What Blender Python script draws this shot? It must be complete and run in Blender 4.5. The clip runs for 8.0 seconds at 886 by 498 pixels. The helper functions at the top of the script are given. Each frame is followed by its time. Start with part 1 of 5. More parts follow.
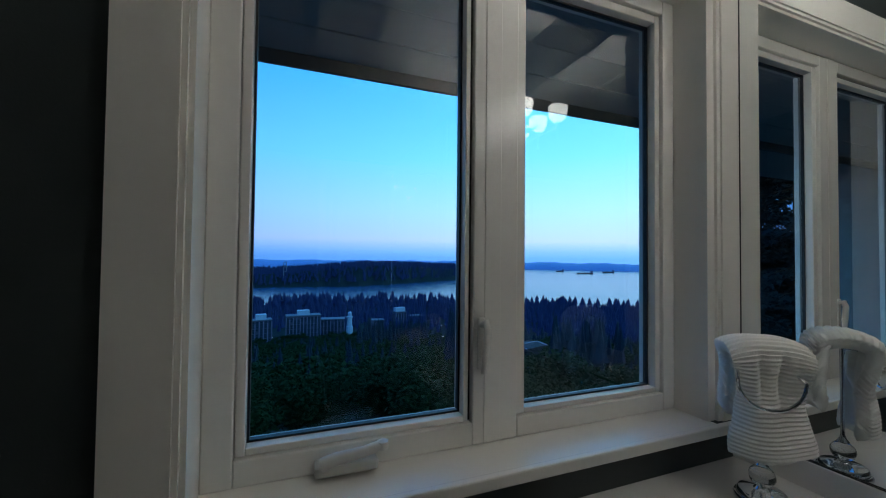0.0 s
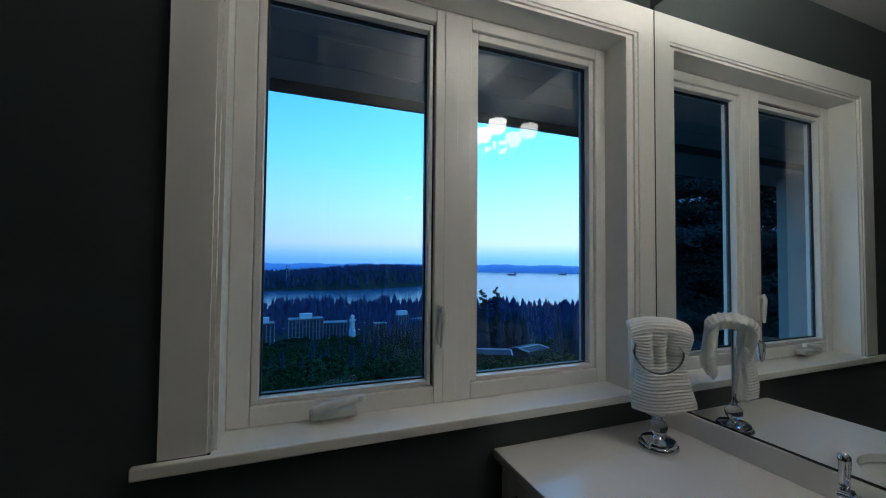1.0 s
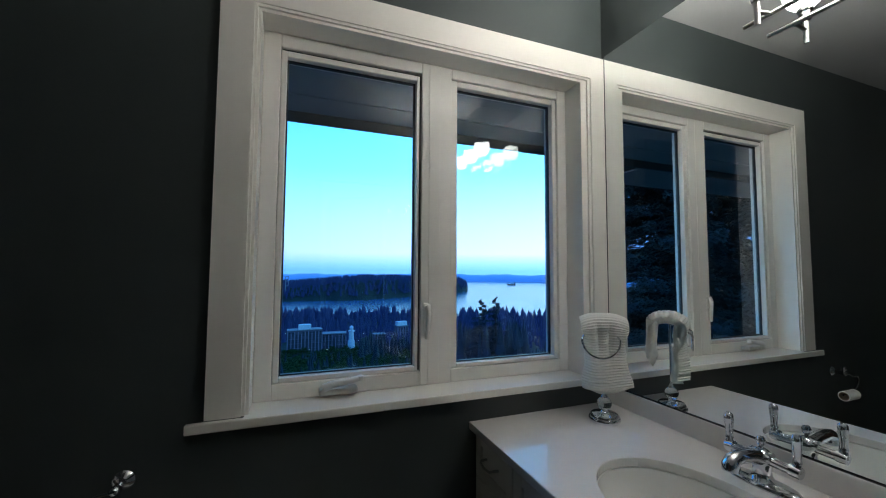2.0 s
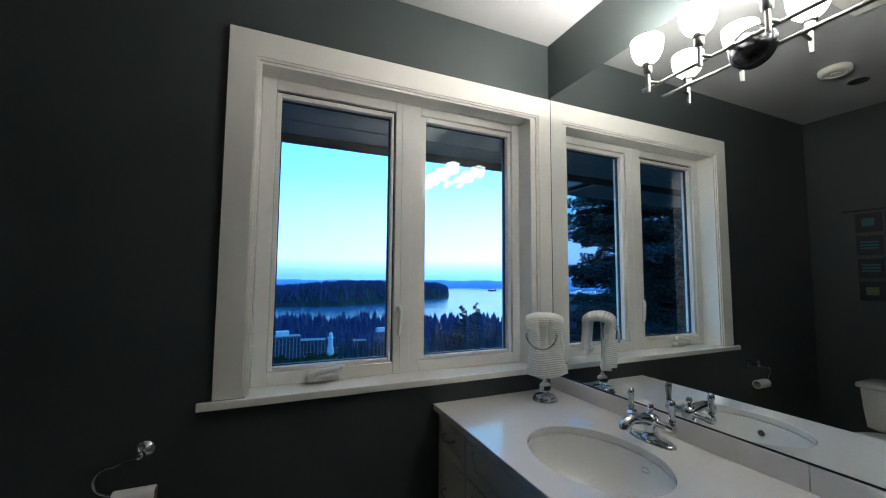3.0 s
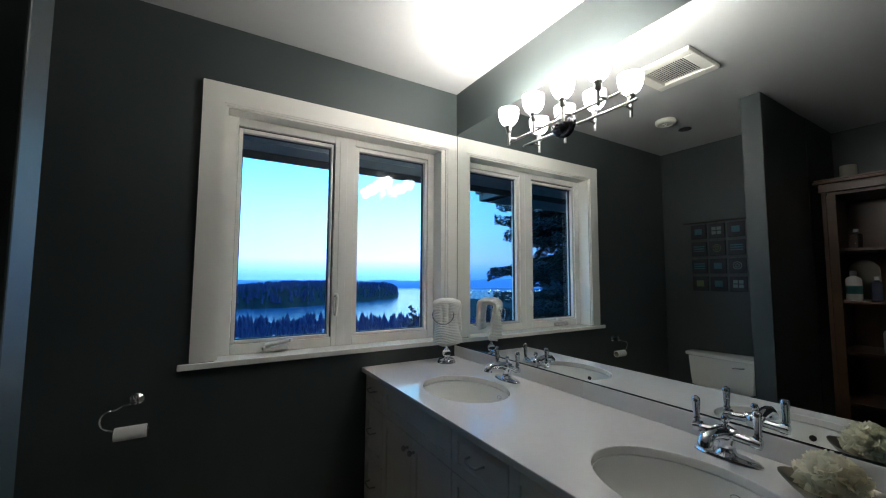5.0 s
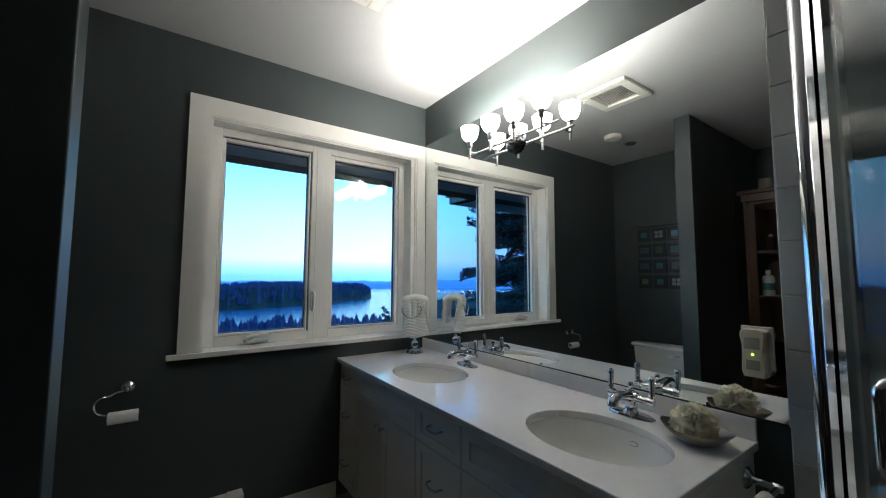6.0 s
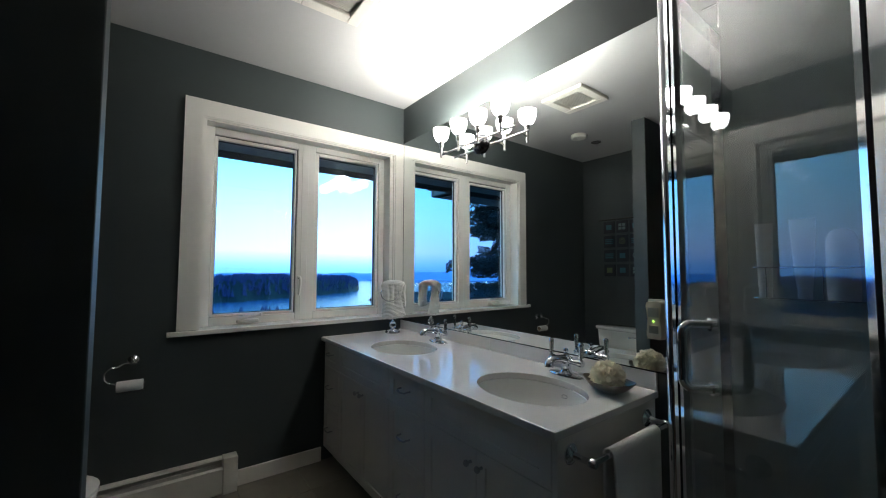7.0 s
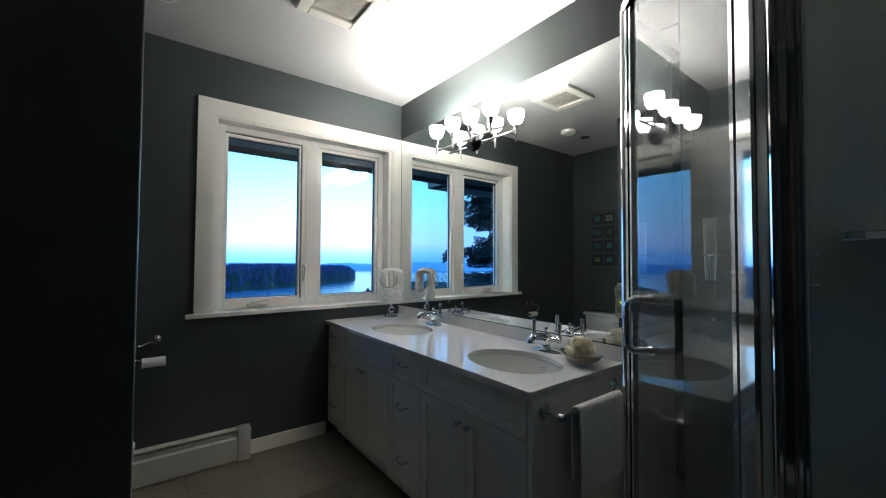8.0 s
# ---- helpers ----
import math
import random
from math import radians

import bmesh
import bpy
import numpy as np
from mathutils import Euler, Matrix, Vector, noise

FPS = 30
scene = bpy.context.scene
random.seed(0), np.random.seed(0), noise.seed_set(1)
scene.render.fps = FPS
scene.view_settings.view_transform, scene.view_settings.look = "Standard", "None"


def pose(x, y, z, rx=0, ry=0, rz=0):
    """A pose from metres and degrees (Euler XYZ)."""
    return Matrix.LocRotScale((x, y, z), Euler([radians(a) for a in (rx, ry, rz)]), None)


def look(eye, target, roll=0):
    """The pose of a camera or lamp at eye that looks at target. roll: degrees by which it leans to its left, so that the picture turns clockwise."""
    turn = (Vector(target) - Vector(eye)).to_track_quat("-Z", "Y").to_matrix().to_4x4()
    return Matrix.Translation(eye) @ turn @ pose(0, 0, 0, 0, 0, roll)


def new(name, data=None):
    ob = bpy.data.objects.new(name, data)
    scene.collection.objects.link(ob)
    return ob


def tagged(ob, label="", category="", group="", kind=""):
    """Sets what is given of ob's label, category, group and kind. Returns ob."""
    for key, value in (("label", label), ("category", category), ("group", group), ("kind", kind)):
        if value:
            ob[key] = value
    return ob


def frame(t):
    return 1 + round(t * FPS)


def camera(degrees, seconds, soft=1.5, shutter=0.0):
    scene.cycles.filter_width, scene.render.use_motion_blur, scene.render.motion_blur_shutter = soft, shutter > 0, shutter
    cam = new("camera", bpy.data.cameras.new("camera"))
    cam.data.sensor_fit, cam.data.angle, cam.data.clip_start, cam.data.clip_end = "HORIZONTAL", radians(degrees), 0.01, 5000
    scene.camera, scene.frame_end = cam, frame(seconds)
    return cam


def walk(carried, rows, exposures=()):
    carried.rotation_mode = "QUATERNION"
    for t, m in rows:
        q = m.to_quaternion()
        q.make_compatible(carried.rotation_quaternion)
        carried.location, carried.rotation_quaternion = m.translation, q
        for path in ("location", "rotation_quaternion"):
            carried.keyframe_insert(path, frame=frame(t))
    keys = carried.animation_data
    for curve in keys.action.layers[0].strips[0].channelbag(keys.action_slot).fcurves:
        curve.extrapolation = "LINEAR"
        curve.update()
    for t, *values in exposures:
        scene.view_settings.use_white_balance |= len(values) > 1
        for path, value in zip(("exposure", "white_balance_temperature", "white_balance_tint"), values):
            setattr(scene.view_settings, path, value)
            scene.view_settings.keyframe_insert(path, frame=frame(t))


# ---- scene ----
cam = camera(98.6, 8.0, soft=1.1)
PATH = [
    (0, (-1.137, -0.697, 1.323), (-0.417, 1.169, 1.368), 0.6),
    (0.5, (-1.134, -0.83, 1.318), (-0.412, 1.034, 1.372), 0.6),
    (1, (-1.131, -0.965, 1.314), (-0.423, 0.905, 1.376), 0.5),
    (2.5, (-1.198, -1.343, 1.3), (-0.48, 0.519, 1.438), 0.4),
    (3, (-1.218, -1.482, 1.306), (-0.419, 0.345, 1.452), 0.4),
    (3.5, (-1.234, -1.645, 1.302), (-0.344, 0.14, 1.453), 0.3),
    (4, (-1.246, -1.81, 1.293), (-0.305, -0.051, 1.438), 0.3),
    (4.5, (-1.278, -1.929, 1.283), (-0.296, -0.193, 1.426), 0.3),
    (6, (-1.42, -2.243, 1.264), (-0.273, -0.612, 1.414), 0.2),
    (6.5, (-1.457, -2.378, 1.246), (-0.264, -0.779, 1.385), 0.1),
    (7, (-1.49, -2.494, 1.23), (-0.29, -0.897, 1.339), 0.2),
    (7.5, (-1.54, -2.586, 1.226), (-0.328, -0.998, 1.308), 0.2),
    (8, (-1.595, -2.651, 1.218), (-0.38, -1.063, 1.276), 0.3),
]
EXPOSURES = [(0, -0.98), (1, -0.70), (2.5, -0.12), (4.5, 0.03), (7, 0.2), (8, 0.34)]
walk(cam, [(t, look(eye, target, roll)) for t, eye, target, roll in PATH], EXPOSURES)

# ---- world and light ----
SKY, LAMP, GLOW = 3.15, 14.0, 19.0
world = bpy.data.worlds.new("dusk_sky")
scene.world = world
world.use_nodes = True
wn, wl = world.node_tree.nodes, world.node_tree.links
wn.clear()
w_out, w_bg = wn.new("ShaderNodeOutputWorld"), wn.new("ShaderNodeBackground")
w_tc, w_sep, w_ramp = wn.new("ShaderNodeTexCoord"), wn.new("ShaderNodeSeparateXYZ"), wn.new("ShaderNodeValToRGB")
wl.new(w_tc.outputs["Generated"], w_sep.inputs[0])
wl.new(w_sep.outputs["Z"], w_ramp.inputs[0])
w_ramp.color_ramp.elements[0].position, w_ramp.color_ramp.elements[0].color = 0.0, (0.09, 0.33, 0.80, 1)
w_ramp.color_ramp.elements[1].position, w_ramp.color_ramp.elements[1].color = 1.0, (0.025, 0.10, 0.60, 1)
for p, c in ((0.015, (0.14, 0.40, 0.85)), (0.045, (0.30, 0.54, 0.90)), (0.12, (0.25, 0.62, 0.96)), (0.25, (0.125, 0.60, 0.98)), (0.42, (0.05, 0.45, 0.96))):
    e = w_ramp.color_ramp.elements.new(p)
    e.color = (*c, 1)
# the sun has set towards +x: that side is brighter and paler
w_side = wn.new("ShaderNodeMapRange")
w_side.inputs["From Min"].default_value, w_side.inputs["From Max"].default_value = -0.75, 0.70
wl.new(w_sep.outputs["X"], w_side.inputs["Value"])
w_tint = wn.new("ShaderNodeMix")
w_tint.data_type = "RGBA"
w_tint.inputs["A"].default_value, w_tint.inputs["B"].default_value = (0.30, 0.41, 0.64, 1), (1.48, 1.17, 1.10, 1)
wl.new(w_side.outputs["Result"], w_tint.inputs["Factor"])
w_mul = wn.new("ShaderNodeMix")
w_mul.data_type, w_mul.blend_type = "RGBA", "MULTIPLY"
w_mul.inputs["Factor"].default_value = 1.0
wl.new(w_ramp.outputs[0], w_mul.inputs["A"])
wl.new(w_tint.outputs["Result"], w_mul.inputs["B"])
wl.new(w_mul.outputs["Result"], w_bg.inputs[0])
w_bg.inputs[1].default_value = SKY
wl.new(w_bg.outputs[0], w_out.inputs[0])

# ---- helpers of this scene ----
ORG = {}


def material(name, color, rough=0.5, metal=0.0, vary=0.12, grain=40.0, stain=3.0, bump=0.05, bump_scale=200.0, coat=0.0, spec=0.5, random_amount=0.0):
    """Principled paint, metal, cloth or stone with fine grain, broad stains and relief."""
    m = bpy.data.materials.new(name)
    m.use_nodes = True
    n, l = m.node_tree.nodes, m.node_tree.links
    b = n["Principled BSDF"]
    tc = n.new("ShaderNodeTexCoord")
    mix = n.new("ShaderNodeMix")
    mix.data_type = "RGBA"
    fine, broad, add = n.new("ShaderNodeTexNoise"), n.new("ShaderNodeTexNoise"), n.new("ShaderNodeMath")
    fine.inputs["Scale"].default_value, broad.inputs["Scale"].default_value = grain, stain
    fine.inputs["Detail"].default_value, broad.inputs["Detail"].default_value = 4, 5
    l.new(tc.outputs["Object"], fine.inputs["Vector"])
    l.new(tc.outputs["Object"], broad.inputs["Vector"])
    add.operation = "MULTIPLY_ADD"
    l.new(fine.outputs["Fac"], add.inputs[0])
    add.inputs[1].default_value = 0.5
    half = n.new("ShaderNodeMath")
    half.operation = "MULTIPLY"
    half.inputs[1].default_value = 0.5
    l.new(broad.outputs["Fac"], half.inputs[0])
    l.new(half.outputs[0], add.inputs[2])
    fac = add.outputs[0]
    if random_amount:
        info, r = n.new("ShaderNodeObjectInfo"), n.new("ShaderNodeMath")
        r.operation = "MULTIPLY_ADD"
        l.new(info.outputs["Random"], r.inputs[0])
        r.inputs[1].default_value = random_amount
        l.new(fac, r.inputs[2])
        fac = r.outputs[0]
    l.new(fac, mix.inputs["Factor"])
    mix.inputs["A"].default_value = (*[c * (1 - vary) for c in color], 1)
    mix.inputs["B"].default_value = (*[min(1, c * (1 + vary)) for c in color], 1)
    l.new(mix.outputs["Result"], b.inputs["Base Color"])
    b.inputs["Metallic"].default_value = metal
    b.inputs["Specular IOR Level"].default_value = spec
    b.inputs["Coat Weight"].default_value = coat
    b.inputs["Coat Roughness"].default_value = 0.05
    rr = n.new("ShaderNodeMapRange")
    rr.inputs["To Min"].default_value, rr.inputs["To Max"].default_value = max(0.0, rough * 0.95), min(1.0, rough * 1.05)
    l.new(broad.outputs["Fac"], rr.inputs["Value"])
    l.new(rr.outputs["Result"], b.inputs["Roughness"])
    if bump:
        bn, tex = n.new("ShaderNodeBump"), n.new("ShaderNodeTexNoise")
        tex.inputs["Scale"].default_value = bump_scale
        tex.inputs["Detail"].default_value = 3
        l.new(tc.outputs["Object"], tex.inputs["Vector"])
        l.new(tex.outputs["Fac"], bn.inputs["Height"])
        bn.inputs["Strength"].default_value = bump
        bn.inputs["Distance"].default_value = 0.002
        l.new(bn.outputs["Normal"], b.inputs["Normal"])
    return m


def glass(name, tint=(0.9, 0.95, 0.95), gloss=1.0):
    """Clear thin pane: lets the view through and mirrors the room by Fresnel."""
    m = bpy.data.materials.new(name)
    m.use_nodes = True
    n, l = m.node_tree.nodes, m.node_tree.links
    n.remove(n["Principled BSDF"])
    tr, gl, mx, fr = n.new("ShaderNodeBsdfTransparent"), n.new("ShaderNodeBsdfGlossy"), n.new("ShaderNodeMixShader"), n.new("ShaderNodeFresnel")
    tr.inputs[0].default_value = (*tint, 1)
    gl.inputs["Roughness"].default_value = 0.0
    fr.inputs["IOR"].default_value = 1.5
    k = n.new("ShaderNodeMath")
    k.operation = "MULTIPLY"
    k.inputs[1].default_value = gloss
    l.new(fr.outputs[0], k.inputs[0])
    l.new(k.outputs[0], mx.inputs[0])
    l.new(tr.outputs[0], mx.inputs[1])
    l.new(gl.outputs[0], mx.inputs[2])
    l.new(mx.outputs[0], n["Material Output"].inputs["Surface"])
    return m


def one_glossy_face(ob, way):
    """Thin pane: the face towards the room carries the gloss, the rest only lets light through."""
    ob.data.materials.append(THROUGH)
    for f in ob.data.polygons:
        f.material_index = 0 if f.normal.dot(way) > 0.9 else 1


def glowing(name, color, strength):
    m = bpy.data.materials.new(name)
    m.use_nodes = True
    b = m.node_tree.nodes["Principled BSDF"]
    b.inputs["Base Color"].default_value = (*color, 1)
    b.inputs["Emission Color"].default_value = (*color, 1)
    b.inputs["Emission Strength"].default_value = strength
    return m


def thing(name, base, label, category, group="", kind=""):
    """A thing: an Empty at its base, to which its parts are tied."""
    ob = new(name)
    ob.location = base
    ob.empty_display_size = 0.05
    ORG[ob] = Vector(base)
    return tagged(ob, label, category, group, kind)


def part(name, bm, mat, parent=None, label="", smooth=False):
    """One mesh object from a bmesh in world metres, under its thing or part."""
    o = ORG[parent] if parent else Vector((0, 0, 0))
    bmesh.ops.recalc_face_normals(bm, faces=bm.faces)
    bmesh.ops.translate(bm, verts=bm.verts, vec=-o)
    me = bpy.data.meshes.new(name)
    bm.to_mesh(me)
    bm.free()
    me.materials.append(mat)
    if smooth:
        me.polygons.foreach_set("use_smooth", [True] * len(me.polygons))
        me.set_sharp_from_angle(angle=radians(40))
    ob = new(name, me)
    if parent:
        ob.parent = parent
        ORG[ob] = o
    if label:
        ob["label"] = label
    return ob


def piece(name, me, parent, at):
    """A further object on a shared mesh."""
    ob = new(name, me)
    ob.parent = parent
    ob.location = Vector(at) - ORG[parent]
    return ob


def box(bm, x0, x1, y0, y1, z0, z1, bevel=0.0, segs=2):
    r = bmesh.ops.create_cube(bm, size=1.0)
    vs = r["verts"]
    for v in vs:
        v.co = Vector(((x0 + x1) / 2 + v.co.x * (x1 - x0), (y0 + y1) / 2 + v.co.y * (y1 - y0), (z0 + z1) / 2 + v.co.z * (z1 - z0)))
    if bevel:
        es = list({e for v in vs for e in v.link_edges})
        bmesh.ops.bevel(bm, geom=es, offset=bevel, segments=segs, affect="EDGES", profile=0.5)
    return bm


def boxes(*specs, bevel=0.0):
    bm = bmesh.new()
    for s in specs:
        box(bm, *s, bevel=bevel)
    return bm


def lathe(bm, profile, at=(0, 0, 0), segs=24, axis="Z", sx=1.0, sy=1.0, caps=True):
    """Rings of (radius, height) turned round an axis."""
    rings = []
    for r, h in profile:
        ring = []
        for i in range(segs):
            a = 2 * math.pi * i / segs
            p = Vector((math.cos(a) * r * sx, math.sin(a) * r * sy, h))
            if axis == "X":
                p = Vector((p.z, p.x, p.y))
            elif axis == "Y":
                p = Vector((p.x, p.z, p.y))
            ring.append(bm.verts.new(p + Vector(at)))
        rings.append(ring)
    for a, b in zip(rings, rings[1:]):
        for i in range(segs):
            j = (i + 1) % segs
            bm.faces.new((a[i], a[j], b[j], b[i]))
    for ring, (r, h) in ((rings[0], profile[0]), (rings[-1], profile[-1])):
        if r > 1e-4 and caps:
            bm.faces.new(ring)
    bmesh.ops.remove_doubles(bm, verts=[v for ring in rings for v in ring], dist=1e-5)
    return bm


def tube(bm, pts, r, segs=10):
    """A round bar along points; r is one radius or one per point."""
    pts = [Vector(p) for p in pts]
    rs = r if isinstance(r, (list, tuple)) else [r] * len(pts)
    rings, up = [], Vector((0, 0, 1))
    for i, p in enumerate(pts):
        d = (pts[min(i + 1, len(pts) - 1)] - pts[max(i - 1, 0)]).normalized()
        if i == 0:
            up = Vector((0, 0, 1)) if abs(d.z) < 0.9 else Vector((1, 0, 0))
        s = d.cross(up).normalized()
        up = s.cross(d).normalized()
        rings.append([bm.verts.new(p + rs[i] * (math.cos(2 * math.pi * k / segs) * s + math.sin(2 * math.pi * k / segs) * up)) for k in range(segs)])
    for a, b in zip(rings, rings[1:]):
        for i in range(segs):
            j = (i + 1) % segs
            bm.faces.new((a[i], a[j], b[j], b[i]))
    bm.faces.new(rings[0])
    bm.faces.new(rings[-1])
    return bm


def arc(c, u, v, r, a0, a1, n=16):
    """Points of an arc round c in the plane of u and v, degrees."""
    c, u, v = Vector(c), Vector(u), Vector(v)
    return [c + r * (math.cos(radians(a0 + (a1 - a0) * i / n)) * u + math.sin(radians(a0 + (a1 - a0) * i / n)) * v) for i in range(n + 1)]


def solid(name, bm, mat, label="", category="", group="", kind="", smooth=False):
    ob = part(name, bm, mat, None, "", smooth)
    ORG[ob] = Vector((0, 0, 0))
    return tagged(ob, label, category, group, kind)


# ---- materials ----
WALL = material("grey_green_wall_paint", (0.048, 0.059, 0.058), 0.40, vary=0.05, grain=60, stain=1.5, bump=0.12, bump_scale=260)
CEIL = material("ceiling_paint", (0.50, 0.50, 0.49), 0.8, vary=0.03, bump=0.1, bump_scale=220)
TRIM = material("white_gloss_trim", (0.88, 0.85, 0.785), 0.22, vary=0.015, grain=30, stain=2, bump=0.012, bump_scale=120)
VINYL = material("window_frame_white", (0.86, 0.835, 0.78), 0.22, vary=0.03, bump=0.02)
GASKET = material("black_rubber", (0.02, 0.02, 0.022), 0.5)
SPACER = material("aluminium_spacer", (0.5, 0.52, 0.55), 0.35, 1.0)
PANE = glass("window_glass", (0.93, 0.97, 0.98), 2.2)
THROUGH = glass("glass_back", (1, 1, 1), 0.0)
SHOWERGLASS = glass("shower_glass", (0.84, 0.90, 0.88), 1.5)
MIRROR = bpy.data.materials.new("mirror_silver")
MIRROR.use_nodes = True
mb = MIRROR.node_tree.nodes["Principled BSDF"]
mb.inputs["Base Color"].default_value, mb.inputs["Metallic"].default_value, mb.inputs["Roughness"].default_value = (0.86, 0.89, 0.88, 1), 1.0, 0.0
CHROME = material("chrome", (0.72, 0.73, 0.75), 0.06, 1.0, vary=0.03, bump=0)
NICKEL = material("brushed_nickel", (0.45, 0.44, 0.42), 0.28, 1.0, vary=0.06, bump=0.02)
DARKMETAL = material("dark_canopy_metal", (0.08, 0.08, 0.085), 0.25, 1.0)
QUARTZ = material("white_quartz", (0.74, 0.715, 0.68), 0.07, vary=0.05, grain=300, stain=30, bump=0, spec=0.45)
PORCELAIN = material("white_porcelain", (0.80, 0.79, 0.75), 0.08, vary=0.02, bump=0, coat=0.4)
CABINET = material("cabinet_grey_paint", (0.78, 0.75, 0.69), 0.35, vary=0.04, grain=30, stain=3, bump=0.03)
# Dark grey that paints shade into gaps; the sink's maker mark uses it too.
SHADOWGAP = material("dark_gap_shade_and_mark", (0.10, 0.10, 0.10), 0.7)
FLOORTILE = material("beige_floor_tile", (0.185, 0.165, 0.13), 0.35, vary=0.22, grain=18, stain=4, bump=0.05, bump_scale=60, random_amount=0.25)
WGROUT = material("wall_grout", (0.40, 0.41, 0.40), 0.8)
GROUT = material("grout", (0.16, 0.15, 0.125), 0.9)
WALLTILE = material("white_wall_tile", (0.42, 0.43, 0.42), 0.12, vary=0.04, bump=0, random_amount=0.3)
TOWEL = material("white_towel_terry", (0.88, 0.86, 0.81), 0.95, vary=0.08, grain=300, bump=0.6, bump_scale=700, spec=0.1)
HEATER = material("heater_enamel", (0.55, 0.53, 0.48), 0.4, vary=0.05)
PAPER = material("toilet_paper", (0.82, 0.81, 0.78), 0.95, vary=0.05, bump=0.2, spec=0.1)
CARD = material("cardboard", (0.35, 0.28, 0.2), 0.9)
PLASTIC = material("ivory_plastic", (0.74, 0.72, 0.64), 0.4, vary=0.03, bump=0)
CLEAR = bpy.data.materials.new("clear_crystal")
CLEAR.use_nodes = True
cb = CLEAR.node_tree.nodes["Principled BSDF"]
cb.inputs["Base Color"].default_value, cb.inputs["Roughness"].default_value, cb.inputs["Transmission Weight"].default_value = (0.96, 0.97, 0.98, 1), 0.02, 1.0
# One crank finish in two tones: housing painted shaded, arm painted lit.
CRANK = material("ivory_crank_shaded", (0.64, 0.62, 0.56), 0.35)
CRANKARM = material("ivory_crank_lit", (0.76, 0.74, 0.70), 0.28)
WOOD = material("dark_cherry_wood", (0.115, 0.055, 0.032), 0.35, vary=0.3, grain=20, stain=6, bump=0.05)
PEWTER = material("pewter_dish", (0.30, 0.265, 0.225), 0.3, 0.9, vary=0.15)
LOOFAH = material("cream_mesh_sponge", (0.95, 0.90, 0.78), 0.7, vary=0.08, grain=120, bump=0.0)
lf, ll = LOOFAH.node_tree.nodes, LOOFAH.node_tree.links
l_tr, l_mx = lf.new("ShaderNodeBsdfTranslucent"), lf.new("ShaderNodeMixShader")
l_tr.inputs[0].default_value, l_mx.inputs[0].default_value = (0.95, 0.88, 0.68, 1), 0.45
ll.new(lf["Principled BSDF"].outputs[0], l_mx.inputs[1])
ll.new(l_tr.outputs[0], l_mx.inputs[2])
ll.new(l_mx.outputs[0], lf["Material Output"].inputs["Surface"])
SHADE = glowing("lit_opal_glass", (1.0, 0.985, 0.96), GLOW)
LED = glowing("green_led", (0.45, 1.0, 0.1), 4.0)
SOFFIT = material("soffit_panel", (0.30, 0.31, 0.32), 0.6, vary=0.06)
FASCIA = material("dark_fascia", (0.06, 0.06, 0.065), 0.5)
SIDING = material("house_siding", (0.25, 0.26, 0.27), 0.7)

# ---- structure of the room ----
H = 2.47
XW, XH, YS = -2.40, -3.0, -3.6          # alcove wall, hall wall, south wall
WX0, WX1, WZ0, WZ1 = -1.30, -0.105, 0.905, 2.083   # window opening

solid("wall_north", boxes((XW - 0.1, WX0, 0, 0.16, -0.05, H + 0.1), (WX1, 0.12, 0, 0.16, -0.05, H + 0.1), (WX0, WX1, 0, 0.16, -0.05, WZ0 - 0.03), (WX0, WX1, 0, 0.16, WZ1, H + 0.1)),
      WALL, "grey-green painted wall with the wide window", "wall", kind="structure")
wall_east = solid("wall_east", boxes((0, 0.12, YS, 0, -0.05, H + 0.1)), WALL, "grey-green painted wall behind the large mirror", "wall", kind="structure")
solid("wall_west", boxes((XW - 0.1, XW, -1.06, 0, -0.05, H + 0.1)), WALL, "dark grey-green wall behind the toilet", "wall", kind="structure")
solid("wall_partition", boxes((XW, -1.631, -1.058, -0.948, 0, H), bevel=0.004), WALL, "grey-green partition wall beside the toilet", "wall", kind="structure")
solid("wall_hall", boxes((XH - 0.1, XH, YS, -1.06, -0.05, H + 0.1), (XH, XW - 0.1, -1.06, -0.96, -0.05, H + 0.1)), WALL, "grey-green wall behind the armoire", "wall", kind="structure")
wall_south = solid("wall_south", boxes((XH - 0.1, 0.12, YS - 0.1, YS, -0.05, H + 0.1)), WALL, "grey-green painted end wall", "wall", kind="structure")
solid("ceiling", boxes((XH - 0.1, 0.12, YS - 0.1, 0.16, H, H + 0.12)), CEIL, "white painted flat ceiling", "ceiling", kind="structure")
floor = solid("floor", boxes((XH - 0.1, 0.12, YS - 0.1, 0.16, -0.14, -0.004)), GROUT, "beige square tile floor with thin grout", "floor", kind="structure")
bm = bmesh.new()
for spec in ((-1.08, -0.60, -0.014, 0, 0, 0.088), (XW, XW + 0.014, -0.948, 0, 0, 0.088), (-1.631, -1.617, -1.058, -0.948, 0, 0.088), (XW, -1.631, -1.072, -1.058, 0, 0.088), (XH, XH + 0.014, YS, -1.06, 0, 0.088)):
    box(bm, *spec, bevel=0.003)
solid("baseboard", bm, TRIM, "white painted baseboard along the walls", "baseboard", kind="structure")

# ---- the window ----
win = thing("window_1", (-0.70, 0, WZ0), "white two-pane casement window with wide casing, closed", "window", kind="structure")
CY, SZ = -0.018, 0.898       # face of the casing, top of the sill


